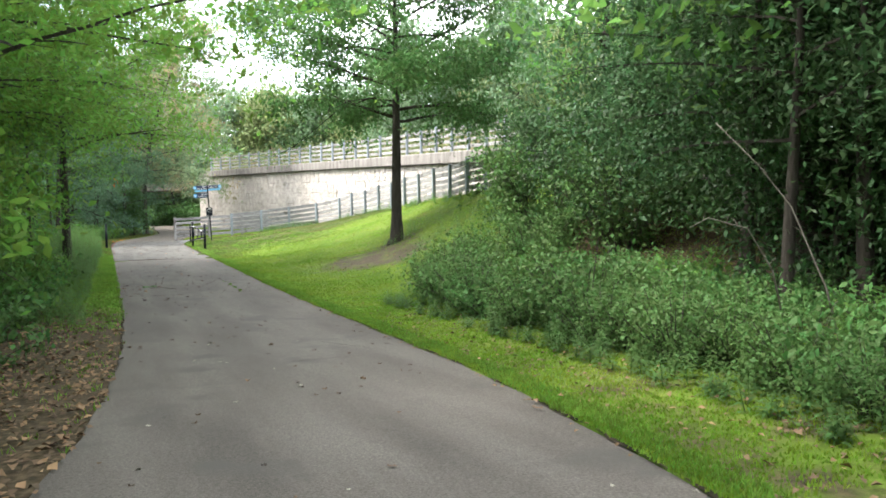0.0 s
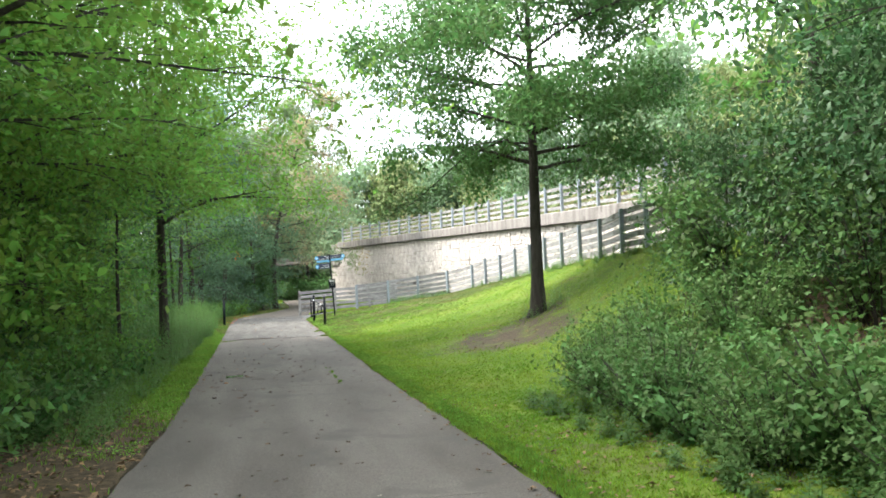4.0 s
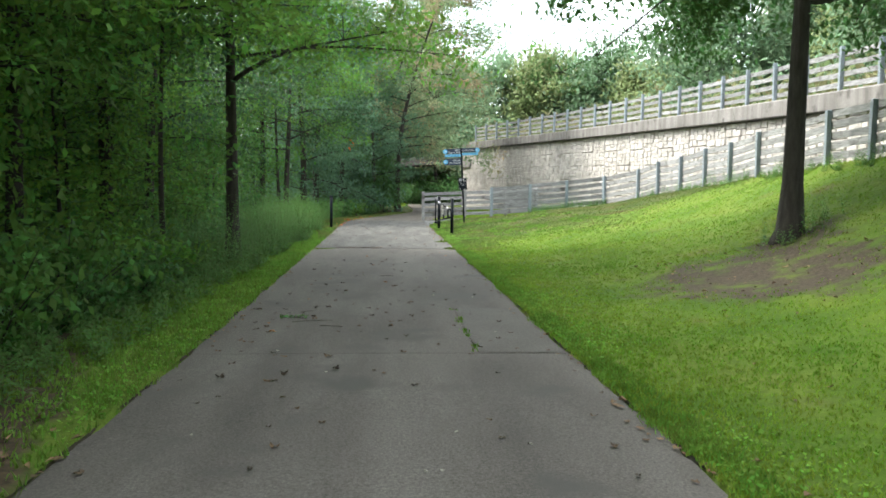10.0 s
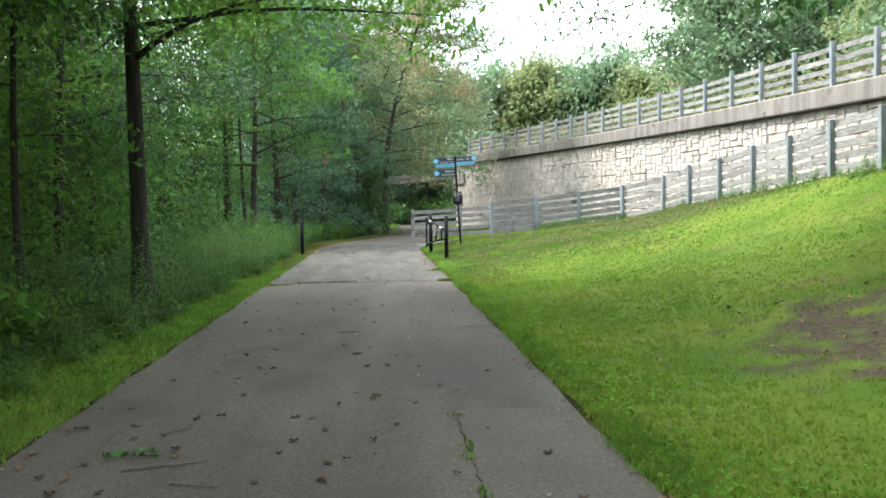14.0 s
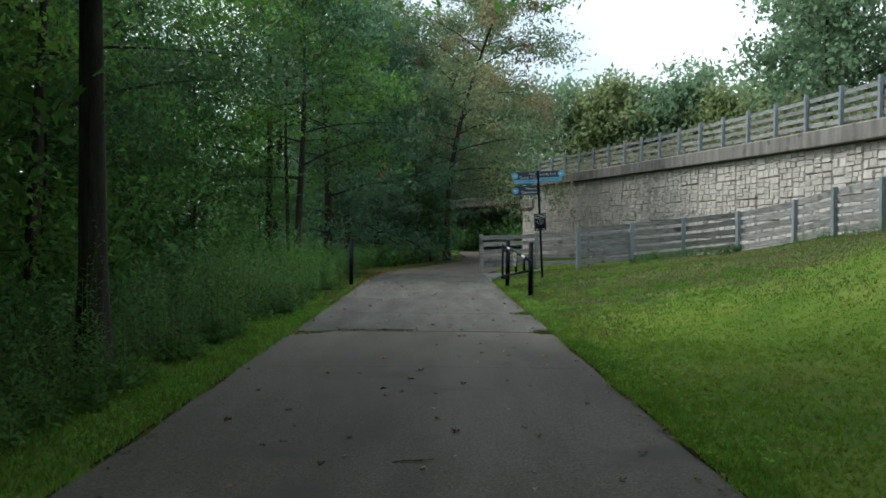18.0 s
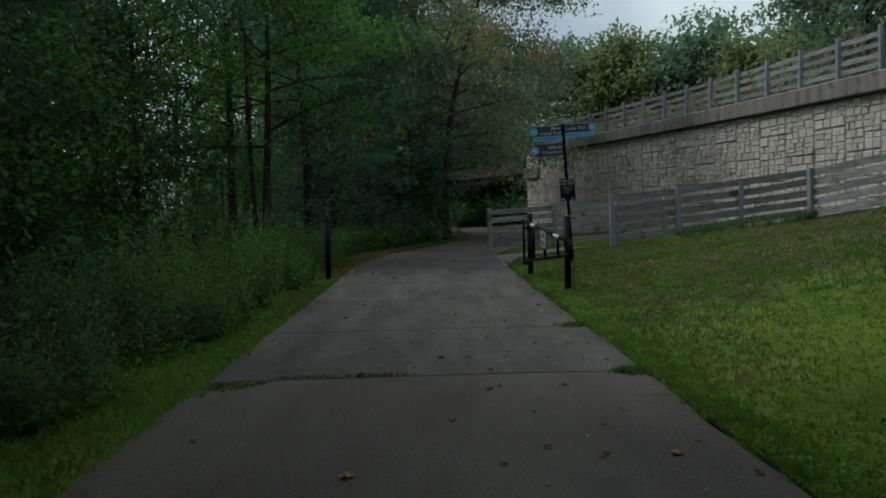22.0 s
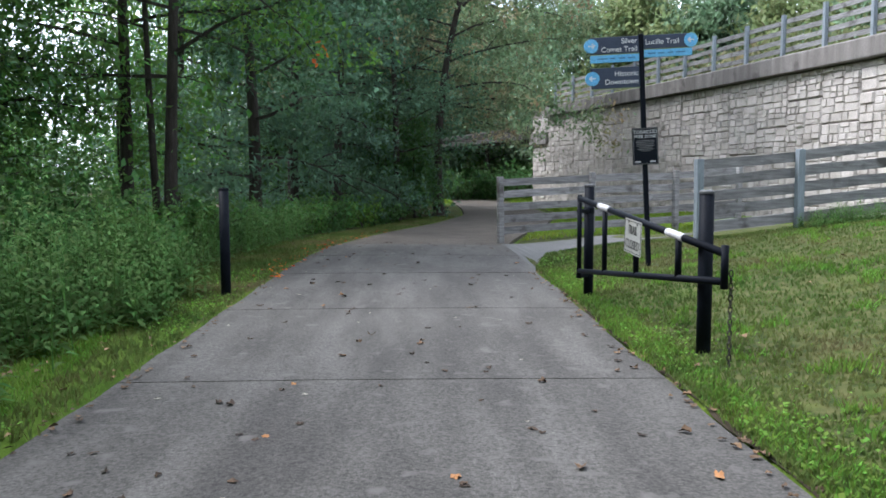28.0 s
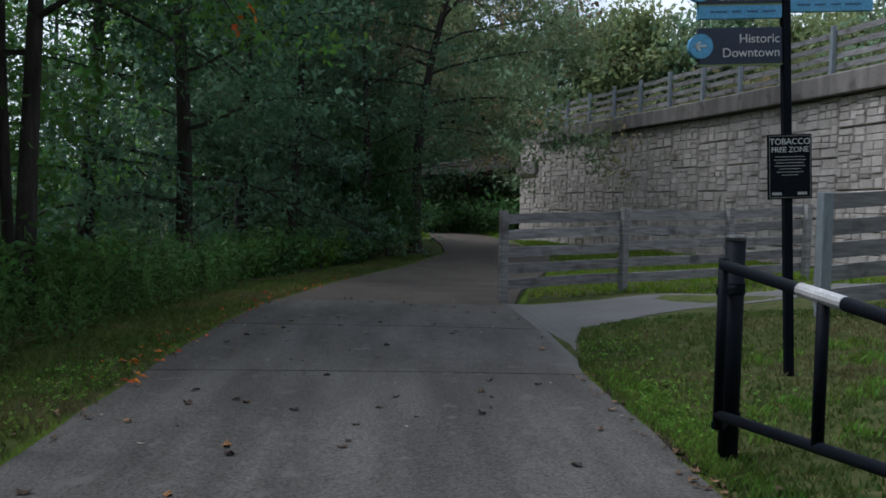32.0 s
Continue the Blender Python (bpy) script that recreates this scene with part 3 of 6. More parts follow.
for up, low in edges:
    row = []
    for (x, y), dz in ((up, -0.15), (up, 0), (low, 0), (low, -0.15)):
        row.append((x, y, float(trail_z(y)) - 0.004 + 0.026 * float(ease(3.9, 4.15, x)) + max(0.0, float(ground_z(x, y)) - float(trail_z(y))) + dz))
    k0 = len(side.v)
    side.v += row
    if prev is not None:
        side.f += [(prev + j, prev + j + 1, k0 + j + 1, k0 + j) for j in range(3)]
    prev = k0
tagged(new("side_path", side.mesh("side_path", M_WALK)), "pale concrete side path leading up between fences", "pavement", kind="structure")

# ---- retaining wall, railing, fences ----
def along(y, off=0.0):
    """Axes on the wall's face: x runs along the wall towards the viewer, y out of the face, z up."""
    d = Vector((float(wall_x(y - 0.05) - wall_x(y + 0.05)), -0.1, 0)).normalized()
    out = Vector((d.y, -d.x, 0))
    p = Vector((float(wall_x(y)), y, 0)) + out * off
    return Matrix(((d.x, out.x, 0, p.x), (d.y, out.y, 0, p.y), (0, 0, 1, 0), (0, 0, 0, 1)))


def wall_stations(y_from, y_to, step):
    """Stations of equal length along the wall."""
    ys, y = [y_from], y_from
    while y > y_to:
        y -= step / math.hypot(1, float(wall_x(y) - wall_x(y - 1)))
        ys.append(y)
    return ys


WALL_START = 14.0
body = Shape()
st = wall_stations(WALL_END, WALL_START, 1.0)
rows = []
for y in st:
    m = along(y)
    z0, z1 = float(fence_z(y)) - 1.2, float(coping_z(y)) + 0.02
    rows.append([m @ Vector(p) for p in ((0, -0.4, z0), (0, 0, z0), (0, 0, z1), (0, -0.4, z1))])
for r in rows:
    body.v += [tuple(p) for p in r]
for i in range(len(rows) - 1):
    body.f += [(i * 4 + j, i * 4 + (j + 1) % 4, i * 4 + 4 + (j + 1) % 4, i * 4 + 4 + j) for j in range(4)]
body.f += [(3, 2, 1, 0), tuple((len(rows) - 1) * 4 + j for j in range(4))]
wall = tagged(new("wall_east", body.mesh("wall_east", M_MORTAR)), "long curved retaining wall of pale split-face stone panels", "wall", kind="structure")

rng = np.random.default_rng(3)


def stone_mesh(k):
    """A block one unit wide, deep and high with a flat broken face and chamfered edges."""
    r = np.random.default_rng(50 + k)
    s = Shape()
    g = (-0.5, -0.43, 0.42, 0.5)
    v = []
    tilt = r.uniform(-0.08, 0.08, 2)
    for j in range(4):
        for i in range(4):
            edge = i in (0, 3) or j in (0, 3)
            v.append((g[i], 0.3 if edge else 0.85 + tilt[0] * g[i] + tilt[1] * g[j] + r.uniform(-0.14, 0.18), g[j]))
    f = [(j * 4 + i, j * 4 + i + 1, j * 4 + 5 + i, j * 4 + 4 + i) for j in range(3) for i in range(3)]
    k0 = len(v)
    ring = [0, 1, 2, 3, 7, 11, 15, 14, 13, 12, 8, 4]
    v += [(v[i][0], -0.2, v[i][2]) for i in ring]
    f += [(ring[(q + 1) % 12], ring[q], k0 + q, k0 + (q + 1) % 12) for q in range(12)]
    s.add(v, f)
    return s


STONES = [stone_mesh(k) for k in range(6)]
STONE_ME = [s.mesh("stone", M_STONE) for s in STONES]


def split(x0, z0, x1, z1, depth=0):
    """Cuts a panel into courses of blocks of uneven size."""
    w, h = x1 - x0, z1 - z0
    if (w < 0.66 and h < 0.31 and rng.random() < 0.75) or (w < 0.34 and h < 0.3) or depth > 7:
        return [(x0, z0, x1, z1)]
    if h < 0.2 and w < 0.75 and rng.random() < 0.4:
        return [(x0, z0, x1, z1)]
    if h > 0.15 and w < h * rng.uniform(1.4, 2.6):
        c = z0 + h * rng.uniform(0.34, 0.66)
        return split(x0, z0, x1, c, depth + 1) + split(x0, c, x1, z1, depth + 1)
    c = x0 + w * rng.uniform(0.34, 0.66)
    return split(x0, z0, c, z1, depth + 1) + split(c, z0, x1, z1, depth + 1)


PANEL = 1.6
far_stones, near_left = Shape(), 300
panel_ys = wall_stations(WALL_END - 0.02, WALL_START, PANEL)
for k in range(len(panel_ys) - 1):
    ym = (panel_ys[k] + panel_ys[k + 1]) / 2
    m = along(ym)
    top, low = float(coping_z(ym)) - 0.02, float(fence_z(ym)) - 0.3
    z = top
    first = True
    while z > low:
        h = 1.55 if not first else (0.8 if k % 2 else 1.55)
        first = False
        under = max(z - h, low) + 0.016
        if z - under > 0.1:
            part("panel", Shape().box(-PANEL / 2 + 0.016, -0.05, under, PANEL / 2 - 0.016, 0.03, z - 0.012, m, 0.006), M_STONE, wall)
        for a, c, b, e in split(-PANEL / 2 + 0.022, under + 0.006, PANEL / 2 - 0.022, z - 0.018):
            if e - c < 0.05:
                continue
            j = int(rng.integers(0, 6))
            fit = m @ Matrix.Translation(((a + b) / 2, 0.014, (c + e) / 2)) @ Matrix.Diagonal((b - a - 0.012, rng.uniform(0.045, 0.1), e - c - 0.014, 1))
            if 47.0 < ym < 60.0 and near_left > 0 and c > -0.2:
                near_left -= 1
                ob = new("stone", STONE_ME[j])
                ob.parent, ob.matrix_basis = wall, fit
            else:
                far_stones.add([fit @ Vector(p) for p in STONES[j].v], STONES[j].f)
        z -= h
tagged(part("stonework", far_stones, M_STONE_FAR, wall), kind="stuff")

# coping beam in lengths of three metres, one step lower at the abutment
cop = wall_stations(WALL_END - 1.9, WALL_START, 3.05)
for a, b in zip(cop[:-1], cop[1:]):
    s = Shape()
    rows = []
    for y in np.linspace(a, b, 5):
        m = along(y)
        z0 = float(coping_z(y))
        rows.append([m @ Vector(p) for p in ((0, -0.35, z0), (0, 0.27, z0), (0, 0.29, z0 + 0.03), (0, 0.29, z0 + 0.50), (0, 0.26, z0 + 0.54), (0, -0.35, z0 + 0.54))])
    for r in rows:
        s.v += [tuple(p) for p in r]
    for i in range(4):
        s.f += [(i * 6 + j, i * 6 + (j + 1) % 6, i * 6 + 6 + (j + 1) % 6, i * 6 + 6 + j) for j in range(6)]
    s.f += [tuple(range(5, -1, -1)), tuple(24 + j for j in range(6))]
    cx = sum((Vector(v) for v in s.v), Vector()) / len(s.v)
    s.v = [tuple(cx + (Vector(v) - cx) * 0.997) for v in s.v]
    part("coping_block", s, M_COPING, wall)
# lower cap on the abutment's end
s = Shape()
m = along(WALL_END - 0.85)
s.box(-1.05, -0.5, 2.66, 1.0, 0.22, 3.3, m, 0.02)
part("abutment_cap", s, M_COPING, wall, "stained concrete cap of the abutment")
s = Shape()
s.box(-0.98, -0.38, 3.3, 0.98, 0.04, 4.5, m, 0.02)
part("abutment_upstand", s, M_MORTAR, wall)


def plank(a, b, h, t, rise=0.0, warp=0.01):
    """A weathered board between two points, its ends a little off."""
    a, b = Vector(a), Vector(b)
    d = (b - a).normalized()
    n = Vector((-d.y, d.x, 0)).normalized()
    s = Shape()
    v = []
    w = [random.uniform(-warp, warp) for _ in range(4)]
    for k, p in enumerate((a - d * 0.04, a + (b - a) * 0.33, a + (b - a) * 0.67, b + d * 0.04)):
        hh = h * random.uniform(0.96, 1.04)
        for x, z in ((-t / 2, -hh / 2), (t / 2, -hh / 2), (t / 2, hh / 2), (-t / 2, hh / 2)):
            v.append(p + n * x + Vector((0, 0, z + w[k])))
    f = [(i * 4 + j, i * 4 + (j + 1) % 4, i * 4 + 4 + (j + 1) % 4, i * 4 + 4 + j) for i in range(3) for j in range(4)]
    f += [(3, 2, 1, 0), (12, 13, 14, 15)]
    return s.add(v, f)


def post(at, h, w=0.115, sunk=0.15, turn=0.0):
    s = Shape()
    x, y, z = at
    m = Matrix.Translation((x, y, z)) @ Matrix.Rotation(turn, 4, "Z") @ Matrix.Rotation(random.uniform(-0.012, 0.012), 4, "X") @ Matrix.Rotation(random.uniform(-0.012, 0.012), 4, "Y")
    s.box(-w / 2, -w / 2, -sunk, w / 2, w / 2, h, m, 0.008)
    return s


def board_fence(name, label, posts, heights, rails, board, side_off, post_material=None, bolts=False):
    """posts: (x, y, z) on the ground; rails: heights above it of the boards' middles."""
    root = thing(name, label, "fence")
    for k, p in enumerate(posts):
        q = posts[min(k + 1, len(posts) - 1)] if k + 1 < len(posts) else posts[k - 1]
        turn = math.atan2(q[1] - p[1], q[0] - p[0])
        po = part("post", post(p, heights, turn=turn), post_material or M_POST, root)
    for p, q in zip(posts[:-1], posts[1:]):
        d = (Vector(q) - Vector(p)).normalized()
        n = Vector((-d.y, d.x, 0)).normalized() * side_off
        for r in rails:
            j = random.uniform(-0.012, 0.012)
            if bolts and p in posts[:4]:
                for dz in (-0.035, 0.035):
                    at = Vector(p) + n * 1.62 + Vector((0, 0, r + dz)) + d * 0.02
                    part("bolt", Shape().tube([at - n * 0.2, at + n * 0.08], [0.011, 0.009], 8), M_STEEL, root)
            part("rail", plank(Vector(p) + n + Vector((0, 0, r + j)), Vector(q) + n + Vector((0, 0, r + j + random.uniform(-0.015, 0.015))), board, 0.04), M_RAIL, root)
    return root


# railing on top of the wall
ys = wall_stations(75.6, 15.0, 1.985)
posts = []
for y in ys:
    p = along(y, -0.02) @ Vector((0, 0, float(coping_z(y)) + 0.54))
    posts.append(tuple(p))
board_fence("wooden_railing", "weathered grey timber railing on top of the wall", posts, 1.28, (0.22, 0.50, 0.78, 1.07), 0.14, 0.08)

# lower fence: a straight end, then up the slope beside the ramp
posts = [(6.65, 45.9), (8.32, 46.12), (9.95, 46.3), (11.42, 45.75)]
y = 45.75
while y > 19:
    y -= 1.92
    posts.append((float(wall_x(y)) - FENCE_OFF - 0.25 * ease(37, 45, y), y))
posts = [(x, y, float(ground_z(x, y))) for x, y in posts]
board_fence("board_fence", "weathered five-board timber fence climbing the grass slope", posts, 1.26, (0.19, 0.43, 0.67, 0.91, 1.15), 0.16, 0.08, bolts=True)

# short fence beside the trail
posts = [(3.97, 49.95), (6.0, 50.75), (8.1, 51.65), (9.75, 52.2)]
posts = [(x, y, float(ground_z(x, y))) for x, y in posts]
board_fence("board_fence", "weathered five-board fence end standing beside the trail", posts, 1.36, (0.24, 0.49, 0.74, 0.99, 1.24), 0.15, 0.08, M_RAIL)

# ---- bridge over the trail ----
bridge = thing("footbridge", "dark steel footbridge crossing over the trail", "bridge")
span = Matrix.Translation((8.45, 78.3, 0)) @ Matrix.Rotation(radians(21), 4, "Z")
part("deck", Shape().box(-0.2, 0, 3.42, 2.4, 34, 3.58, span, 0.02), M_DECK, bridge)
for x in (-0.05, 2.25):
    part("girder", Shape().box(x - 0.12, 0, 3.02, x + 0.12, 34, 3.41, span, 0.02), M_STEEL, bridge)
for k in range(12):
    part("crossbeam", Shape().box(0.07, 0.5 + 2.8 * k, 3.05, 2.13, 0.7 + 2.8 * k, 3.35, span), M_STEEL, bridge)
part("kerb_rail", Shape().box(-0.24, 0, 3.6, -0.12, 34, 3.72, span, 0.01), M_DECK, bridge)
pier = thing("bridge_abutment", "concrete abutment at the far bridge end", "abutment")
part("block", Shape().box(-0.6, 34, -0.9, 2.8, 36, 3.4, span, 0.03), M_COPING, pier)
board = thing("marker_board", "white round-topped board at the bridge end", "sign")
panel = Shape()
outline = [(-0.31, 3.42), (0.31, 3.42)] + [(0.31 * math.cos(a), 4.2 + 0.36 * math.sin(a)) for a in [math.pi * i / 12 for i in range(13)]]
k = len(outline)
panel.add([(9.12 + x, 76.86, z) for x, z in outline] + [(9.12 + x, 76.92, z) for x, z in outline], [tuple(range(k)), tuple(range(2 * k - 1, k - 1, -1))] + [((i + 1) % k, i, k + i, k + (i + 1) % k) for i in range(k)])
part("panel", panel, M_BARREL, board)
part("leg", Shape().box(9.08, 76.925, 3.3, 9.16, 76.985, 4.1), M_STEEL, board)

# ---- trail gate and bollards ----


def round_post(x, y, h, r=0.055, label="black steel bollard beside the trail", name="bollard", category="bollard"):
    z = float(ground_z(x, y))
    root = thing(name, label, category, at=(x, y, z))
    part("tube", Shape().tube([(0, 0, -0.2), (0, 0, h - 0.03)], [r, r], 20).mesh("tube", M_BLACK, True), None, root)
    part("cap", Shape().tube([(0, 0, h - 0.03), (0, 0, h - 0.012), (0, 0, h)], [r * 1.02, r * 1.02, r * 0.85], 20), M_BLACK, root)
    return root


round_post(0.17, 42.5, 1.22)
gate = thing("trail_gate", "black steel swing gate with reflective bands standing open along the trail", "gate")
GL, GR = (4.195, 42.32, 0.69), (4.432, 39.33, 0.658)
for x, y, h in (GL, GR):
    z = float(ground_z(x, y))
    p = part("gate_post", Shape().tube([(x, y, z - 0.2), (x, y, h - 0.03)], [0.053, 0.053], 20).mesh("gate_post", M_BLACK, True), None, gate)
    part("cap", Shape().tube([(x, y, h - 0.03), (x, y, h - 0.014), (x, y, h - 0.004), (x, y, h)], [0.056, 0.056, 0.046, 0.025], 20), M_CAP, p, "mottled grey post cap")
    if y > 41:
        for zc in (0.40, -0.3):
            part("collar", Shape().tube([(x, y, zc - 0.03), (x, y, zc + 0.03)], [0.059, 0.059], 20), M_BLACK, p)


def on_gate(y, z):
    return (4.05 + 0.106 * (42.13 - y), y, z)


def gate_top(y):
    return 0.238 + 0.0925 * (y - 38.89)


def gate_low(y):
    return 0.04 - 0.0885 * (y - 38.92)


top = part("top_bar", Shape().tube([on_gate(42.12, gate_top(42.12)), on_gate(38.86, gate_top(38.86))], [0.029, 0.029], 12).mesh("top_bar", M_BLACK, True), None, gate)
part("bottom_bar", Shape().tube([on_gate(42.12, gate_low(42.12)), on_gate(38.86, gate_low(38.86))], [0.027, 0.027], 12).mesh("bottom_bar", M_BLACK, True), None, gate)
for y, z0, z1 in ((42.12, -0.305, 0.575), (41.3, gate_low(41.3), gate_top(41.3)), (40.47, gate_low(40.47), gate_top(40.47)), (39.6, gate_low(39.6), gate_top(39.6)), (38.86, -0.005, 0.292)):
    part("upright", Shape().tube([on_gate(y, z0), on_gate(y, z1)], [0.026, 0.026], 10).mesh("upright", M_BLACK, True), None, gate)
for y0, y1 in ((41.46, 41.16), (39.80, 39.50)):
    part("reflective_band", Shape().tube([on_gate(y0, gate_top(y0)), on_gate(y1, gate_top(y1))], [0.0315, 0.0315], 12), M_TAPE, top)
for z in (0.40, -0.3):
    part("hinge", Shape().box(-0.13, -0.03, -0.022, 0.13, 0.03, 0.022, Matrix.Translation((4.12, 42.22, z)) @ Matrix.Rotation(math.atan2(0.2, 0.145), 4, "Z"), 0.006), M_BLACK, gate)


def lettering(body, size, m, material, parent, align="CENTER", name="lettering"):
    c = bpy.data.curves.new("text", "FONT")
    c.body, c.size, c.align_x, c.align_y, c.extrude = body, size, align, "CENTER", 0.0015
    tmp = bpy.data.objects.new("text", c)
    me = bpy.data.meshes.new_from_object(tmp)
    bpy.data.objects.remove(tmp)
    me.materials.clear()
    me.materials.append(material)
    ob = new(name, me)
    ob.parent = parent
    ob.matrix_basis = m
    return ob


# sign on the gate, facing the trail
closed = thing("closed_sign", "faded white trail sign hung on the gate", "sign")
yaw = math.degrees(math.atan2(-1, 0.106))
base = Matrix.Translation(on_gate(40.46, 0.236)) @ pose(-0.034, 0, 0) @ pose(0, 0, 0, 0, 0, yaw) @ pose(0, 0, 0, 0, 4.6, 0)
W, D = 0.2, 0.15
plate = Shape()
ring = [(sx * (W - 0.02) + 0.02 * math.cos(a), sz * (D - 0.02) + 0.02 * math.sin(a)) for sx, sz, a0 in ((1, 1, 0), (-1, 1, 1), (-1, -1, 2), (1, -1, 3)) for a in [math.pi / 2 * (a0 + i / 4) for i in range(5)]]
k = len(ring)
plate.add([base @ Vector((x, -0.003, z)) for x, z in ring] + [base @ Vector((x, 0.0, z)) for x, z in ring], [tuple(range(k)), tuple(range(2 * k - 1, k - 1, -1))] + [((i + 1) % k, i, k + i, k + (i + 1) % k) for i in range(k)])
part("plate", plate, M_SIGN, closed)
for body, z in (("TRAIL", 0.058), ("CLOSED", -0.07)):
    lettering(body, 0.112, base @ pose(0, -0.006, z, 90, 0, 0) @ Matrix.Diagonal((0.76, 1, 1, 1)), M_FADED, closed)
edge = Shape()
for x0, z0, x1, z1 in ((-0.185, 0.132, 0.185, 0.137), (-0.185, -0.137, 0.185, -0.132), (-0.19, -0.132, -0.185, 0.132), (0.185, -0.132, 0.19, 0.132)):
    edge.box(x0, -0.0055, z0, x1, -0.0035, z1, base)
part("border", edge, M_BLACK, closed)
for x in (-0.1, 0.1):
    part("bolt", Shape().tube([base @ Vector((x, -0.009, 0.12)), base @ Vector((x, 0.006, 0.12))], [0.008, 0.008], 8), M_STEEL, closed)

# chain hanging at the gate's free end
chain = thing("chain", "thin black chain hanging from the gate's end", "chain")
z = 0.1
k = 0
gx = on_gate(38.86, 0)[0] + 0.042
zg = float(ground_z(gx, 38.85))
while z > zg + 0.03:
    link = Shape()
    ring = [(0.013 * math.cos(a), 0, 0.026 * math.sin(a)) for a in [2 * math.pi * i / 8 for i in range(9)]]
    mm = Matrix.Translation((gx, 38.85, z)) @ Matrix.Rotation(k * math.pi / 2, 4, "Z")
    link.tube([mm @ Vector(p) for p in ring], [0.005] * 9, 5, False)
    part("link", link, M_STEEL, chain)
    z -= 0.041
    k += 1

# ---- direction sign ----
SIGN_AT = pose(5.30, 43.85, -0.44, 0, -3.1, 0)
sign = thing("direction_sign", "tall black post with navy and blue trail direction blades", "sign")
sign.matrix_basis = SIGN_AT
H = 3.02
part("pole", Shape().box(-0.03, -0.03, -0.2, 0.03, 0.03, H, None, 0.006), M_BLACK, sign)


def arrow(x, z, way, parent):
    s = Shape()
    s.box(x - 0.04, -0.029, z - 0.007, x + 0.04, -0.026, z + 0.007)
    for sg in (1, -1):
        m = Matrix.Translation((x + way * 0.042, -0.0275, z)) @ Matrix.Rotation(sg * radians(40) * way + (math.pi if way > 0 else 0), 4, "Y")
        s.box(-0.002, -0.0015, -0.007, 0.046, 0.0015, 0.007, m)
    part("arrow", s, M_TEXT, parent)


def blade(side, z1, z0, lines, blue, way):
    """One blade on the pole. side: -1 or 1; z0 to z1 its height; blue: depth of the light strip below."""
    a, b = (0.03, 0.65)
    x0, x1 = (a, b) if side > 0 else (-b, -a)
    p = part("blade", Shape().box(x0, -0.018, z0, x1, 0.018, z1, None, 0.003), M_NAVY, sign)
    zb = z0
    if blue:
        strip = part("strip", Shape().box(x0, -0.0195, z0 - blue - 0.012, x1, 0.0195, z0 - 0.012, None, 0.003), M_BLUE, p, "light blue strip under the blade")
        for c, w in ((0.13, 0.05), (0.25, 0.04), (0.37, 0.035), (0.5, 0.06)):
            part("small_print", Shape().box(side * c - w, -0.0215, z0 - 0.5 * blue - 0.018, side * c + w, -0.0200, z0 - 0.5 * blue - 0.003), M_NAVY_THIN, strip)
    part("trim_line", Shape().box(x0, -0.0205, z0 - 0.011, x1, 0.0205, z0 - 0.003), M_TRIM, p, "thin yellow-green trim line")
    zc = (z0 + z1) / 2
    disc = part("disc", Shape().tube([(side * 0.635, 0.024, zc), (side * 0.635, -0.024, zc)], [0.088, 0.088], 28), M_BLUE, p, "light blue arrow disc")
    arrow(side * 0.635, zc, way, disc)
    n = len(lines)
    for i, text in enumerate(lines):
        z = zc + ((n - 1) / 2 - i) * 0.10 - 0.004
        x = -0.05 if side < 0 else 0.05
        lettering(text, 0.093, pose(x, -0.0215, z, 90, 0, 0), M_TEXT, p, "RIGHT" if side < 0 else "LEFT")


blade(-1, H - 0.02, H - 0.23, ("Silver", "Comet Trail"), 0.095, 1)
blade(1, H - 0.02, H - 0.19, ("Lucille Trail",), 0.095, -1)
blade(-1, H - 0.40, H - 0.66, ("Historic", "Downtown"), 0, -1)
notice = thing("notice_sign", "small black notice panel bolted to the sign post", "sign")
notice.matrix_basis = SIGN_AT
part("panel", Shape().box(-0.165, -0.05, 1.370, 0.165, -0.035, 1.840, None, 0.004), M_BLACK, notice)
rim = Shape()
for x0, z0, x1, z1 in ((-0.155, 1.825, 0.155, 1.830), (-0.155, 1.380, 0.155, 1.385), (-0.155, 1.385, -0.15, 1.825), (0.15, 1.385, 0.155, 1.825)):
    rim.box(x0, -0.0525, z0, x1, -0.0505, z1)
part("rim", rim, M_RAIL, notice)
lettering("TOBACCO", 0.062, pose(0, -0.053, 1.785, 90, 0, 0), M_TEXT, notice)
lettering("FREE ZONE", 0.055, pose(0, -0.053, 1.727, 90, 0, 0), M_TEXT, notice)
for i in range(7):
    w = (0.11, 0.12, 0.105, 0.115, 0.08, 0.10, 0.06)[i]
    part("small_print", Shape().box(-w, -0.0525, 1.675 - 0.022 * i, w, -0.0505, 1.679 - 0.022 * i), M_TAPE, notice)
for x in (-0.10, 0.09):
    part("emblem", Shape().box(x - 0.035, -0.0525, 1.400, x + 0.035, -0.0505, 1.420), M_TAPE, notice)
for z in (1.450, 1.760):
    part("bracket", Shape().box(-0.036, -0.036, z - 0.015, 0.036, 0.036, z + 0.015), M_BLACK, notice)

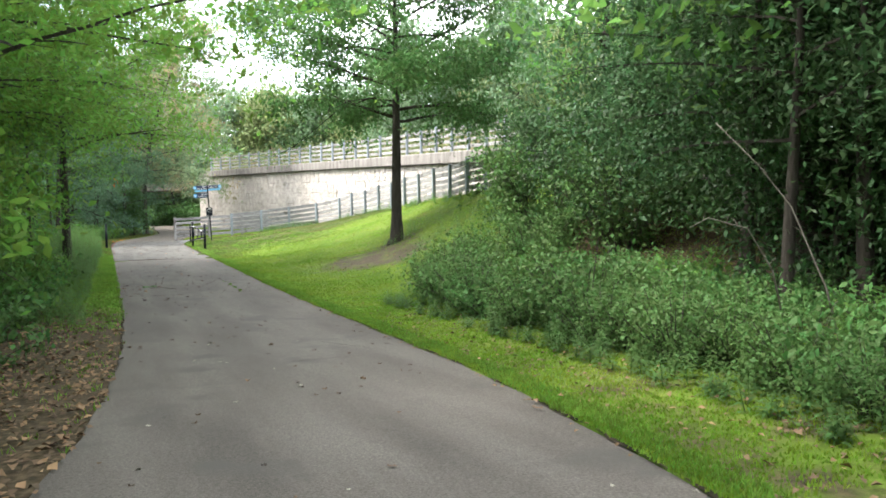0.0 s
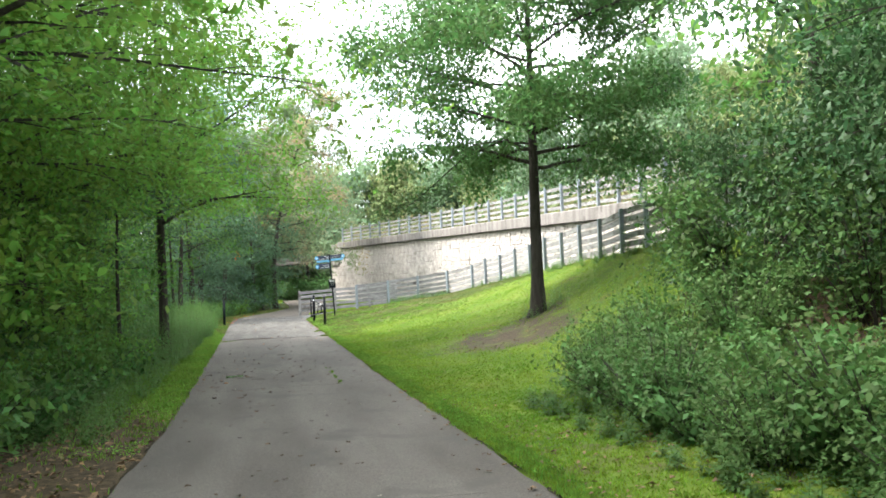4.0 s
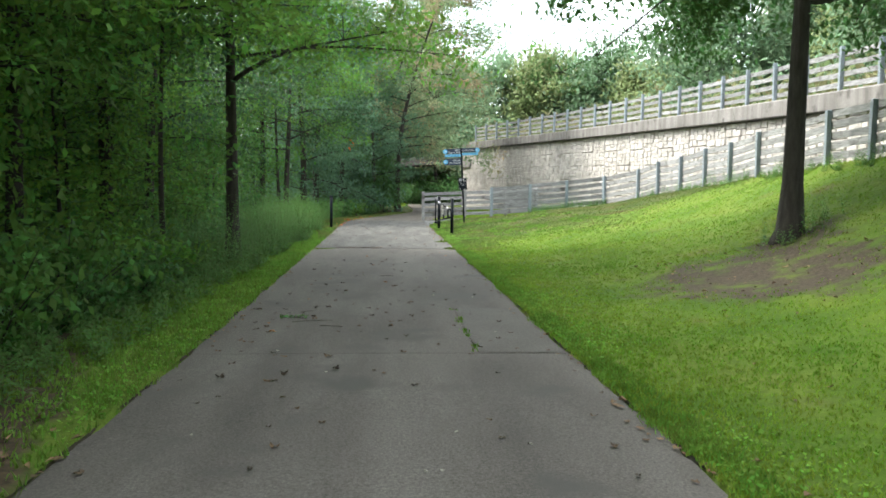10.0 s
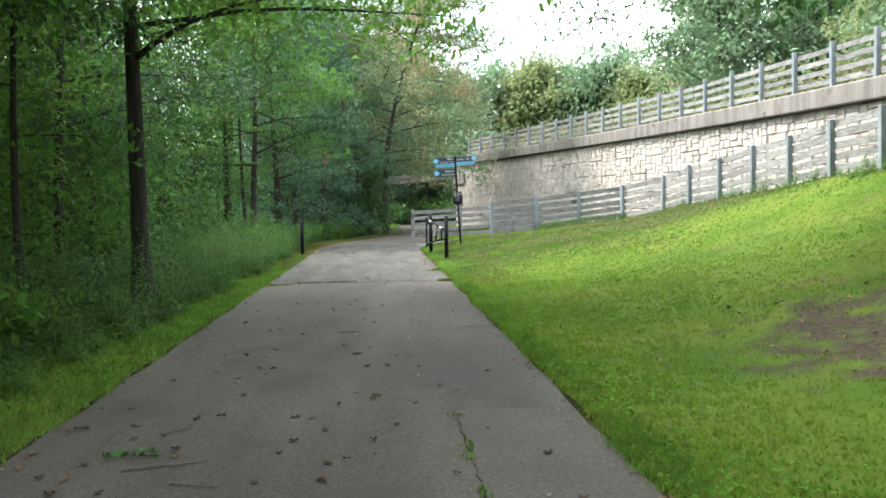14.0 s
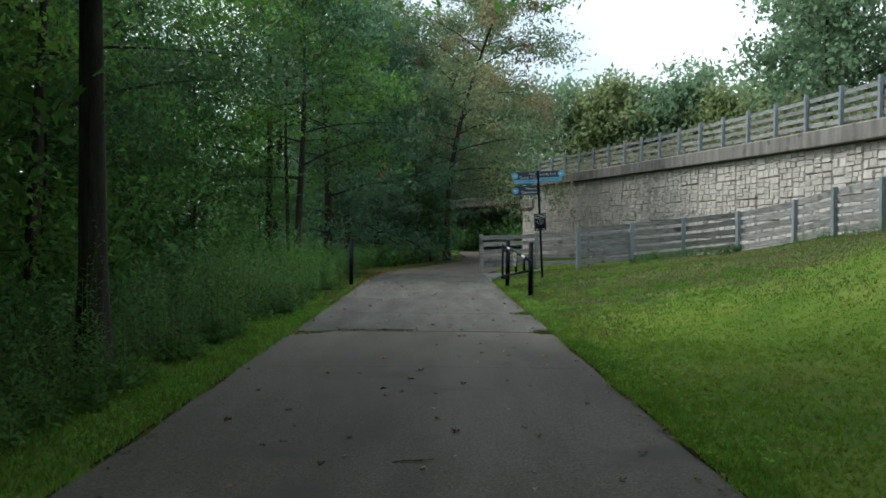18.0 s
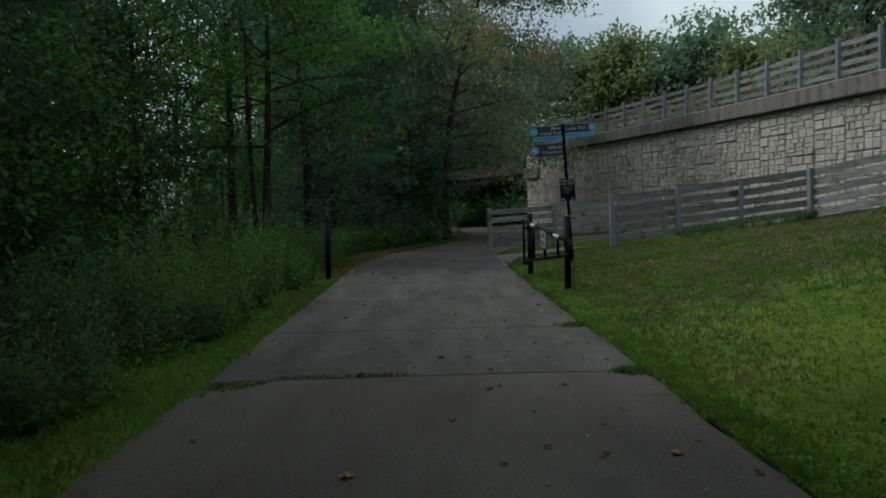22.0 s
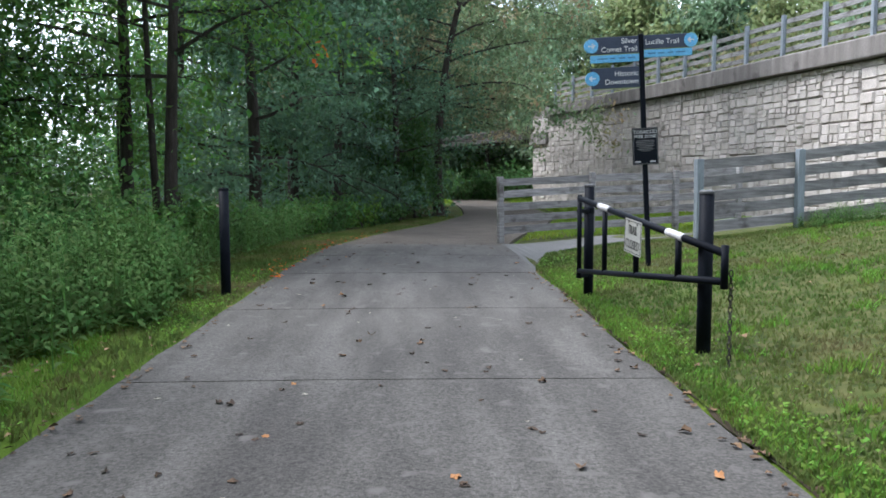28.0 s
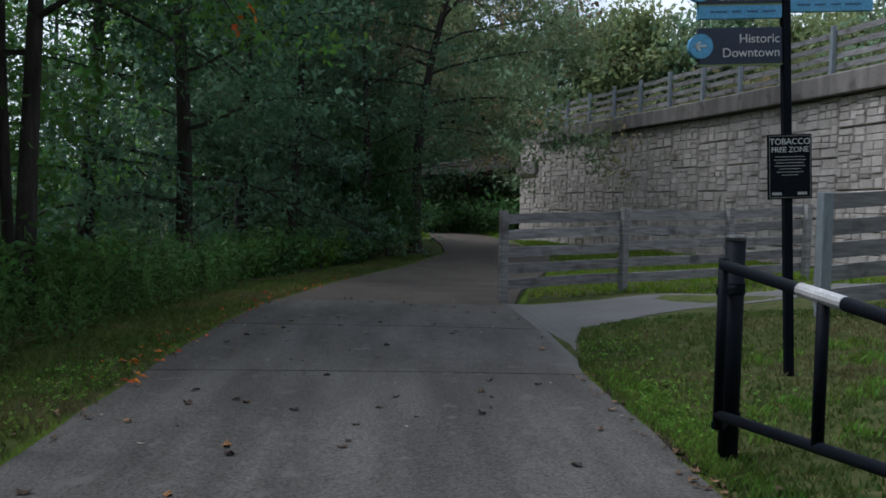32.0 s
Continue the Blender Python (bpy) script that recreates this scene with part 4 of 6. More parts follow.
# ---- trees ----
def tree_thing(name, label, seed, height, r0, base, spread, limbs, clusters, per, leaf, material, group, droop=0.0, profile="round", lean=(0, 0), split_limbs=False, twigs=True, flat=0.6, crad=0.5, aspect=0.55, low=1.0, sway=0.01):
    """A tapered trunk with limbs and twigs, and a crown of separate leaves in uneven clumps along them."""
    r = np.random.default_rng(seed)
    root = thing(name, label, "tree", group)
    n = 12
    pts, rad = [], []
    for i in range(n + 1):
        s = i / n
        z = height * 0.93 * s
        pts.append(Vector((lean[0] * s * s * height + sway * height * math.sin(seed + s * 5), lean[1] * s * s * height + sway * height * math.sin(seed * 1.7 + s * 4), z)))
        flare = 1 + 0.75 * math.exp(-z / 0.22)
        rad.append(max(r0 * flare * (1 - 0.88 * s), 0.012))
    pts.insert(0, pts[0] + Vector((0, 0, -0.25)))
    rad.insert(0, rad[0] * 1.25)
    extra = Vector((pts[1].x, pts[1].y, 0.18))
    pts.insert(2, extra)
    rad.insert(2, r0 * 1.28)
    part("trunk", Shape().tube(pts, rad, 10).mesh("trunk", M_BARK, True), None, root)

    def trunk_at(z):
        for a, b in zip(pts[:-1], pts[1:]):
            if a.z <= z <= b.z:
                return a + (b - a) * ((z - a.z) / max(b.z - a.z, 1e-6))
        return pts[-1]

    wood = Shape()
    tips = []
    for k in range(limbs):
        s = (k + r.uniform(0, 0.7)) / limbs
        z = base + (height * 0.93 - base) * s
        if profile == "round":
            reach = spread * (0.55 + 0.45 * math.sin(math.pi * min(1, 0.22 + 0.8 * s))) * (1 - 0.55 * s * s)
        else:
            reach = spread * (1.0 - 0.85 * s)
        reach *= r.uniform(0.75, 1.12) * (low + (1 - low) * min(1, s * 3.2))
        az = k * 2.39996 + r.uniform(-0.4, 0.4)
        p = trunk_at(z).copy()
        rise = r.uniform(0.12, 0.5) * (0.6 + s) if profile == "round" else r.uniform(-0.1, 0.2)
        d = Vector((math.cos(az), math.sin(az), rise)).normalized()
        seg = 6
        line, lr = [p.copy()], [max(r0 * 0.34 * (1 - 0.6 * s), 0.012)]
        for i in range(seg):
            d = (d + Vector((r.uniform(-0.22, 0.22), r.uniform(-0.22, 0.22), r.uniform(-0.14, 0.10) - droop * (i / seg)))).normalized()
            p = p + d * (reach / seg)
            line.append(p.copy())
            lr.append(max(lr[0] * (1 - 0.82 * (i + 1) / seg), 0.006))
            if i >= 1:
                tips.append((p.copy(), 0.6 + 0.4 * (i / seg)))
                for _ in range(2 if split_limbs else 1):
                    td = (d + Vector((r.uniform(-1, 1), r.uniform(-1, 1), r.uniform(-0.5, 0.4) - droop))).normalized()
                    tl = reach * r.uniform(0.14, 0.30)
                    q = p + td * tl
                    if twigs:
                        wood.tube([p, p + td * tl * 0.5 + Vector((0, 0, 0.03)), q], [lr[-1] * 0.6, lr[-1] * 0.4, 0.004], 3, False)
                    tips.append((q, 1.0))
        if split_limbs:
            part("limb", Shape().tube(line, lr, 7).mesh("limb", M_BARK, True), None, root)
        else:
            wood.tube(line, lr, 4)
    tagged(part("twigwork" if split_limbs else "branchwork", wood, M_BARK, root), kind="stuff")
    tip = np.array([(*t[0], t[1]) for t in tips])
    pick = r.integers(0, len(tip), clusters)
    cen = tip[pick, :3] + r.normal(0, crad * 0.55, (clusters, 3))
    cr = crad * r.uniform(0.45, 1.25, clusters)
    pos = np.repeat(cen, per, 0) + r.normal(0, 1, (clusters * per, 3)) * np.repeat(cr, per)[:, None] * np.array([0.64, 0.64, 0.28])
    pos = pos[pos[:, 2] > 0.4]
    part("crown", quads_mesh("crown", leaf_quads(r, pos, leaf, aspect, flat), material), None, root)
    return root


def put(ob, x, y, turn=0, scale=1.0, z=None, name=None):
    """Stands a copy on the ground."""
    zz = float(ground_z(x, y)) - 0.03 if z is None else z
    return copy_thing(ob, pose(x, y, zz, 0, 0, turn) @ Matrix.Scale(scale, 4))


def first(ob, x, y, turn=0):
    ob.matrix_basis = pose(x, y, float(ground_z(x, y)) - 0.03, 0, 0, turn)
    return ob


R = random.Random(11)

# the lawn oak
OAK = first(tree_thing("oak_tree", "single dark-trunked oak on a bare dirt patch", 5, 12.5, 0.185, 3.9, 5.9, 36, 4000, 18, 0.145, M_LEAF_DARK, "", 0.07, "round", low=0.7, sway=0.0015, split_limbs=True, crad=0.5, aspect=0.55, flat=0.35), 9.1, 25.45, 40)
# slim tree at the trail's edge
slim = first(tree_thing("maple_tree", "slim dark-trunked tree at the grassy trail edge", 8, 13.0, 0.15, 4.3, 5.2, 26, 1700, 15, 0.135, M_LEAF_LIGHT, "trees of the wood edge", 0.05, "round", crad=0.6, flat=0.4, sway=0.002), -1.12, 29.75, 20)

MAPLE = first(tree_thing("maple_tree", "leafy green maple of the wood edge", 21, 12.0, 0.15, 2.4, 3.9, 18, 560, 14, 0.175, M_LEAF, "trees of the wood edge", 0.14, "round", crad=0.65, flat=0.4), -5.2, 20.5, 0)
BEECH = first(tree_thing("beech_tree", "light green tree with layered low branches", 33, 11.0, 0.12, 2.0, 3.7, 18, 560, 14, 0.165, M_LEAF_LIGHT, "trees of the wood edge", 0.12, "round", crad=0.62, flat=0.5), -4.6, 13.0, 0)
OVER = first(tree_thing("maple_tree", "light green maple reaching over the trail", 37, 11.5, 0.14, 3.7, 6.2, 24, 1050, 20, 0.125, M_LEAF_LIGHT, "trees of the wood edge", 0.06, "round", crad=0.65, flat=0.6), -2.3, 13.0, 0)
SHADE = first(tree_thing("oak_tree", "wood tree beside the trail, shade put into its dark leaves", 39, 10.5, 0.13, 3.0, 4.4, 18, 780, 17, 0.12, M_LEAF_SHADE, "trees inside the wood", 0.1, "round", crad=0.7, flat=0.4), 14.0, 7.5, 0)
SAPLING = first(tree_thing("sapling", "thin bare-stemmed sapling inside the wood", 29, 9.0, 0.06, 2.6, 1.7, 10, 130, 12, 0.15, M_LEAF, "trees inside the wood", 0.1, "round", crad=0.5, flat=0.4), -3.0, 14.6, 0)
DARK = first(tree_thing("oak_tree", "tall dark oak inside the wood", 44, 14.0, 0.2, 3.8, 4.4, 16, 320, 12, 0.28, M_LEAF, "trees inside the wood", 0.08, "round", crad=0.85, flat=0.35, twigs=False), -9.0, 24.0, 0)
PINE = first(tree_thing("pine_tree", "tall dark evergreen with drooping branches", 55, 15.0, 0.2, 0.6, 4.2, 30, 800, 14, 0.25, M_LEAF_PINE, "trees at the bend", 0.2, "cone", crad=0.7, aspect=0.32, flat=0.35), -4.6, 57.0, 0)
BROWNING = first(tree_thing("maple_tree", "tree with browning leaves hanging over the trail", 66, 16.5, 0.18, 3.9, 6.4, 34, 2100, 14, 0.18, M_LEAF_BROWN, "trees at the bend", 0.2, "round", lean=(0.195, -0.10), crad=0.6, flat=0.4), 3.0, 64.0, 0)
BEND = first(tree_thing("oak_tree", "dark blue-green tree leafed low at the bend", 67, 14.0, 0.2, 1.6, 4.0, 24, 800, 12, 0.2, M_LEAF_BLUE, "trees at the bend", 0.14, "round", crad=0.6, flat=0.4), -1.8, 60.5, 0)
FAR = first(tree_thing("woodland_tree", "full woodland tree behind the railing, haze put into its green", 77, 13.0, 0.2, 1.5, 4.6, 22, 640, 13, 0.4, M_LEAF_FAR_HAZE, "trees behind the wall", 0.06, "round", crad=1.1, flat=0.3, twigs=False), 24.0, 66.0, 0)
FAR_PALE = first(tree_thing("woodland_tree", "yellow-green woodland tree behind the railing, paled by painted haze", 88, 12.5, 0.16, 1.5, 3.6, 20, 560, 13, 0.38, M_LEAF_FAR_PALE_HAZE, "trees behind the wall", 0.06, "round", crad=1.0, flat=0.3, twigs=False), 27.0, 80.0, 0)
THICKET = first(tree_thing("understory_tree", "bushy understory tree leafed to the ground", 91, 6.5, 0.09, 0.3, 2.6, 16, 380, 12, 0.27, M_LEAF, "thicket of the wood", 0.1, "round", crad=0.75, flat=0.3, twigs=False), -11.0, 12.0, 0)
THICKET_DARK = first(tree_thing("understory_tree", "dark evergreen understory tree leafed to the ground", 92, 7.5, 0.1, 0.3, 2.5, 18, 420, 12, 0.24, M_LEAF_DARK, "thicket of the wood", 0.15, "cone", crad=0.75, flat=0.3, twigs=False), 0.0, 66.5, 0)

# Fills the dark hollow on the right; the leaf colour carries its shade.
SHADED_THICKET = first(tree_thing("understory_tree", "understory tree with full shade put into its leaf colour", 93, 5.0, 0.08, 0.5, 2.4, 18, 640, 13, 0.12, M_LEAF_DEEP_SHADE, "thicket of the wood", 0.12, "round", crad=0.6, flat=0.3, twigs=False), 10.6, 6.6, 0)
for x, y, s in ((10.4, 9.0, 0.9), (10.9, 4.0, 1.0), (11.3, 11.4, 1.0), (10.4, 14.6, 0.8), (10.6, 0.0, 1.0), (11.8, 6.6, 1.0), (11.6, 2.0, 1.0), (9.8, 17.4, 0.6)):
    put(SHADED_THICKET, x, y, x * 77, s)

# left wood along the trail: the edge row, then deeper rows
# SHADE copies darken the left row through their leaf colour.
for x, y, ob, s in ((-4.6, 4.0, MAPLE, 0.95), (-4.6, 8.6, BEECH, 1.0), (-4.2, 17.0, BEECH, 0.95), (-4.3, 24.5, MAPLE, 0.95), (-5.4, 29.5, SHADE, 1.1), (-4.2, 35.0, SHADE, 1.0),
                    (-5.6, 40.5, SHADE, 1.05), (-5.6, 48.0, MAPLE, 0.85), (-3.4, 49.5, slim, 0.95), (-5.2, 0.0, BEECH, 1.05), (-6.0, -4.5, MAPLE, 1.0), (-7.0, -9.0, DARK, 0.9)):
    put(ob, x, y, R.uniform(0, 360), s)
for k in range(11):
    y = -6 + 4.4 * k + R.uniform(-1, 1)
    put(R.choice((DARK, DARK, MAPLE)), -9.0 + R.uniform(-1.3, 1.3), y, R.uniform(0, 360), R.uniform(0.8, 1.05))
for k in range(22):
    x, y, a, sc = R.uniform(-7.5, -2.6), 3 + 2.4 * k + R.uniform(-1, 1), R.uniform(0, 360), R.uniform(0.7, 1.15)
    if k % 2 == 0:
        put(SAPLING, x - 1.2, y, a, sc)
for k in range(3):
    put(R.choice((DARK, FAR)), -16 + R.uniform(-3, 3), -8 + 9 * k + R.uniform(-2, 2), R.uniform(0, 360), R.uniform(0.85, 1.1))
for k in range(9):
    x, a, sc = -12.8 + R.uniform(-1, 1), R.uniform(0, 360), R.uniform(0.95, 1.15)
    if k < 8:
        put(DARK, x, 6 + 6.2 * k, a, sc)
SCREEN = first(tree_thing("understory_tree", "dark leafy understory tree screening the wood", 95, 9.5, 0.09, 0.5, 3.0, 26, 560, 15, 0.17, M_LEAF_DARK, "thicket of the wood", 0.12, "round", crad=0.7, flat=0.4, twigs=False), -7.4, 31.0, 0)
for x, y, s in ((-7.0, 34.6, 1.0), (-7.6, 38.4, 1.1), (-7.2, 42.0, 1.0), (-7.0, 45.8, 1.05), (-7.8, 27.5, 1.0), (-7.2, 23.5, 0.9), (-9.8, 36.5, 1.2), (-9.6, 43.5, 1.2), (-9.8, 49.5, 1.15), (-11.5, 39.5, 1.2), (-7.4, 19.0, 0.9), (-8.5, 54.0, 1.0), (-6.8, 48.5, 0.9)):
    put(SCREEN, x, y, x * 91 + y * 37, s)
LOW = first(tree_thing("sapling", "low-branched green sapling at the wood's edge", 96, 5.2, 0.045, 0.7, 2.0, 18, 340, 15, 0.115, M_LEAF, "thicket of the wood", 0.1, "round", crad=0.5, flat=0.6), -4.3, 15.2, 0)
LOW_LIGHT = first(tree_thing("sapling", "light green low-branched sapling at the verge", 97, 5.4, 0.045, 0.6, 2.1, 18, 360, 15, 0.115, M_LEAF_LIGHT, "thicket of the wood", 0.1, "round", crad=0.5, flat=0.6), -4.2, 19.4, 0)
for x, y, s in ((-4.4, 11.0, 1.0), (-4.2, 23.0, 1.0), (-3.9, 27.6, 1.1), (-4.4, 32.2, 1.1), (-4.0, 6.5, 0.95), (-4.2, 1.5, 1.0)):
    put(LOW_LIGHT, x, y, x * 91 + y * 37, s)
put(SAPLING, -2.0, 27.8, 40, 1.0)
for x, y, s in ((-4.9, 36.6, 1.15), (-5.0, 41.2, 1.1), (-4.8, 45.6, 1.0), (-3.9, 50.6, 0.9)):
    put(LOW, x, y, x * 91 + y * 37, s)
# the bend: dark pines and turning trees
for x, y, ob, s in ((-0.3, 59.4, PINE, 0.8), (-1.0, 65.0, PINE, 1.1), (1.4, 61.2, BEND, 0.72), (0.2, 67.0, BEND, 1.0), (-4.0, 75.0, BEND, 1.1), (-2.1, 48.2, SHADE, 1.05), (-2.6, 48.7, SAPLING, 1.3), (-2.3, 55.4, BEND, 0.95), (-1.4, 69.0, BEND, 1.3), (-4.4, 68.0, BEND, 1.2), (-6.5, 79.0, DARK, 1.2), (-5.6, 67.0, BEECH, 1.2), (-3.5, 70.0, PINE, 1.05), (-4.5, 84.5, PINE, 0.95),
                    (-8.5, 74, BEECH, 1.2), (-5.0, 92, DARK, 0.9), (7.6, 99, FAR, 1.1), (13, 93, FAR, 1.15), (-3, 95, FAR, 1.0), (17.5, 90, FAR_PALE, 1.2), (21, 88, FAR, 1.05), (25, 84, FAR_PALE, 1.05), (-12.5, 74, DARK, 1.05), (-9, 81, DARK, 1.0), (-14, 60, THICKET, 0.8), (-11.5, 57, THICKET, 0.7), (-7.5, 61, THICKET, 0.55), (-8.5, 68, THICKET, 0.55), (-11, 76, THICKET, 0.7), (-6, 79, THICKET, 0.6), (-15, 68, THICKET, 0.8), (-13, 82, THICKET, 0.8), (-8, 88, THICKET, 0.75), (10.5, 104, FAR_PALE, 1.3), (4, 108, FAR, 1.3), (-2, 101, FAR_PALE, 1.5), (1.5, 104, FAR_PALE, 1.6), (7, 112, FAR_PALE, 1.7)):
    put(ob, x, y, R.uniform(0, 360), s)
put(BROWNING, 1.6, 71.5, 20, 1.0)
for x, y, s in ((2.1, 61.6, 0.5), (0.9, 61.5, 0.6), (1.0, 68.0, 0.8), (-3.0, 64, 1.1), (2.0, 76, 0.8), (-2.0, 80, 1.1)):
    put(THICKET_DARK, x, y, R.uniform(0, 360), s)
put(OVER, -3.6, 22.0, 200, 1.1)
put(OVER, -4.0, 26.2, 65, 1.15)
put(OVER, -3.6, 17.5, 300, 1.0)
put(OVER, -3.4, 5.6, 80, 1.0)
put(OVER, -3.7, 19.6, 140, 1.25)
put(OVER, -4.4, 31.5, 250, 1.25)
for k in range(9):
    put(R.choice((THICKET, THICKET, THICKET_DARK)), -11.5 + R.uniform(-1.2, 1.2), 4 + 4.9 * k + R.uniform(-1, 1), R.uniform(0, 360), R.uniform(0.9, 1.3))
for k in range(9):
    put(THICKET, -8.4 + R.uniform(-1.2, 1.0), 9 + 4.4 * k, R.uniform(0, 360), R.uniform(0.6, 0.85))
for k in range(9):
    put(R.choice((THICKET, THICKET_DARK)), -6 + 2.9 * k, 102 + R.uniform(-2, 2), R.uniform(0, 360), R.uniform(1.0, 1.4))
for x, y, s in ((12.2, 4.6, 0.8), (12.4, 8.2, 0.85), (11.9, 12.2, 0.7), (12.2, 1.0, 0.8), (12.6, 16.2, 0.65), (12.8, 10.0, 0.9), (12.6, 5.6, 0.9), (15.5, 4.0, 1.1), (15.2, 9.5, 1.1), (15.0, 14.0, 1.0), (14.5, 18.5, 0.8), (14.0, -2.5, 1.1), (9.0, -12.0, 1.2), (11.4, 14.4, 0.6), (16, -6, 1.2), (17, 1, 1.2), (17.5, 7, 1.2), (17, 12, 1.1)):
    put(THICKET_DARK, x, y, R.uniform(0, 360), s)
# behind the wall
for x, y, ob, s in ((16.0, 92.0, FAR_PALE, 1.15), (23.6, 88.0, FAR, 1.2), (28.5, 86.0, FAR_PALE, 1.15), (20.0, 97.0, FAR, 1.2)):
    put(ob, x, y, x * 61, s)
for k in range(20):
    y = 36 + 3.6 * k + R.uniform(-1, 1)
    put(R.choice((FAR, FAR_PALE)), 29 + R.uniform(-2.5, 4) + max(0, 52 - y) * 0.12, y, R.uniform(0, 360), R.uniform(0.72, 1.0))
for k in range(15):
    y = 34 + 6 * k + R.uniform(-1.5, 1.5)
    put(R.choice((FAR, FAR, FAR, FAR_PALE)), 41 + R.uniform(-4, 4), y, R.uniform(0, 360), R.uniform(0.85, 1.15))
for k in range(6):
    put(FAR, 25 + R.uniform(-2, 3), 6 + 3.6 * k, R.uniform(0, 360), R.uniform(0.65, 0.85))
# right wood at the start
# Last five SHADE copies are added to thicken the canopy against sky light.
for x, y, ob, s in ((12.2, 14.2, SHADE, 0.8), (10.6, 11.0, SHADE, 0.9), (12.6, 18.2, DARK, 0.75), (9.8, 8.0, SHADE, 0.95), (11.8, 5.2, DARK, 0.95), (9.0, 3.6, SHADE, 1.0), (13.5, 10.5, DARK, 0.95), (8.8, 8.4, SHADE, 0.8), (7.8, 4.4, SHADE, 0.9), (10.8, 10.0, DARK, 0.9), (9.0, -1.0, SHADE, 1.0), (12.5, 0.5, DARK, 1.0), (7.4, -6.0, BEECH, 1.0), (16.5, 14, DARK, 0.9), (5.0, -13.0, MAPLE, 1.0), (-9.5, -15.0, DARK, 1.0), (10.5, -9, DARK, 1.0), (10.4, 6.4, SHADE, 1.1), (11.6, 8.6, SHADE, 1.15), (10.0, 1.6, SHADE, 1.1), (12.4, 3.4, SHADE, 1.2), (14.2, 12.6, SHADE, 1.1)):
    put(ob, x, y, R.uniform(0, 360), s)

# ---- shrubs and weeds ----


def shrub_thing(name, label, seed, height, spread, stems, clusters, per, leaf, material, group, flat=0.5, aspect=0.6):
    r = np.random.default_rng(seed)
    root = thing(name, label, "shrub", group)
    wood, cen = Shape(), []
    for k in range(stems):
        az = r.uniform(0, 6.283)
        out = spread * math.sqrt(r.uniform(0.05, 1.0))
        h = height * r.uniform(0.55, 1.0) * (1 - 0.35 * (out / spread) ** 2)
        a = Vector((0.15 * math.cos(az), 0.15 * math.sin(az), -0.1))
        b = Vector((out * math.cos(az), out * math.sin(az), h))
        mid = a.lerp(b, 0.5) + Vector((0, 0, 0.12 * h))
        wood.tube([a, mid, b], [0.016, 0.011, 0.004], 4, False)
        for s in np.linspace(0.2, 1, 8):
            p = a.lerp(mid, s * 2) if s < 0.5 else mid.lerp(b, s * 2 - 1)
            cen.append(p)
    tagged(part("stemwork", wood, M_BARK, root), kind="stuff")
    cen = np.array(cen)
    c = cen[r.integers(0, len(cen), clusters)] + r.normal(0, 0.12 * spread, (clusters, 3))
    pos = np.repeat(c, per, 0) + r.normal(0, 1, (clusters * per, 3)) * 0.13 * np.array([1, 1, 0.7])
    pos[:, 2] = np.abs(pos[:, 2])
    part("foliage", quads_mesh("foliage", leaf_quads(r, pos, leaf, aspect, flat), material), None, root)
    return root


BUSH = first(shrub_thing("shrub", "dense green broad-leaved shrub at the wood's foot", 101, 1.5, 1.15, 20, 150, 8, 0.15, M_LEAF, "undergrowth shrubs"), -3.2, 11.0)
NEAR = first(shrub_thing("shrub", "fine-leaved green shrub beside the grass verge", 105, 1.5, 1.15, 26, 260, 10, 0.085, M_SHRUB, "undergrowth shrubs"), 6.4, 10.0)
BUSH_DARK = first(shrub_thing("shrub", "dark green low shrub in the shade", 102, 1.2, 1.2, 20, 150, 8, 0.15, M_LEAF_DARK, "undergrowth shrubs"), -3.4, 16.0)
BUSH_LIGHT = first(shrub_thing("shrub", "light green leafy shrub", 103, 1.35, 1.0, 20, 150, 8, 0.14, M_LEAF_LIGHT, "undergrowth shrubs"), -3.0, 6.2)
TALL = first(shrub_thing("shrub", "tall rounded shrub at the lawn's edge", 104, 3.0, 1.7, 34, 380, 10, 0.12, M_SHRUB, "undergrowth shrubs"), 9.5, 16.4)
for k in range(48):
    y = 0 + 1.25 * k + R.uniform(-0.4, 0.4)
    xe = float(trail_x(y)) - 1.83
    lo = 2.2 if 29 < y < 52 else 1.75
    ob, x, a, sc = R.choice((BUSH, BUSH_DARK, BUSH_LIGHT, BUSH_DARK)), xe - lo - R.uniform(0, 0.7), R.uniform(0, 360), R.uniform(0.65, 1.0)
    if not 27 < y < 45:
        put(ob, x, y, a, sc)
    elif k % 2:
        put(BUSH_DARK, x - 0.7, y, a, sc * 0.8)
    else:
        put(BUSH_DARK, x - 1.3, y, a, sc)
for k in range(18):
    y = 4 + 2.6 * k + R.uniform(-0.5, 0.5)
    put(R.choice((BUSH, BUSH_DARK, BUSH_DARK)), float(trail_x(y)) - 5.6 - R.uniform(0, 1.6), y, R.uniform(0, 360), R.uniform(0.95, 1.5))
# right side at the start: low shrubs in front, higher behind
for k in range(30):
    y = 1.0 + 0.52 * k + R.uniform(-0.3, 0.3)
    x = float(trail_x(y)) + 1.83 + 1.75 + 0.9 * ease(13, 16.5, y) + R.uniform(0, 0.9)
    put(R.choice((NEAR, NEAR, BUSH_DARK)), x, y, R.uniform(0, 360), R.uniform(0.45, 0.7))
for k in range(18):
    y = 0.5 + 1.0 * k + R.uniform(-0.3, 0.3)
    put(R.choice((BUSH_DARK, BUSH_DARK, BUSH)), float(trail_x(y)) + 5.4 + 1.2 * ease(13, 17, y) + R.uniform(0, 1.4), y, R.uniform(0, 360), R.uniform(0.45, 0.7))
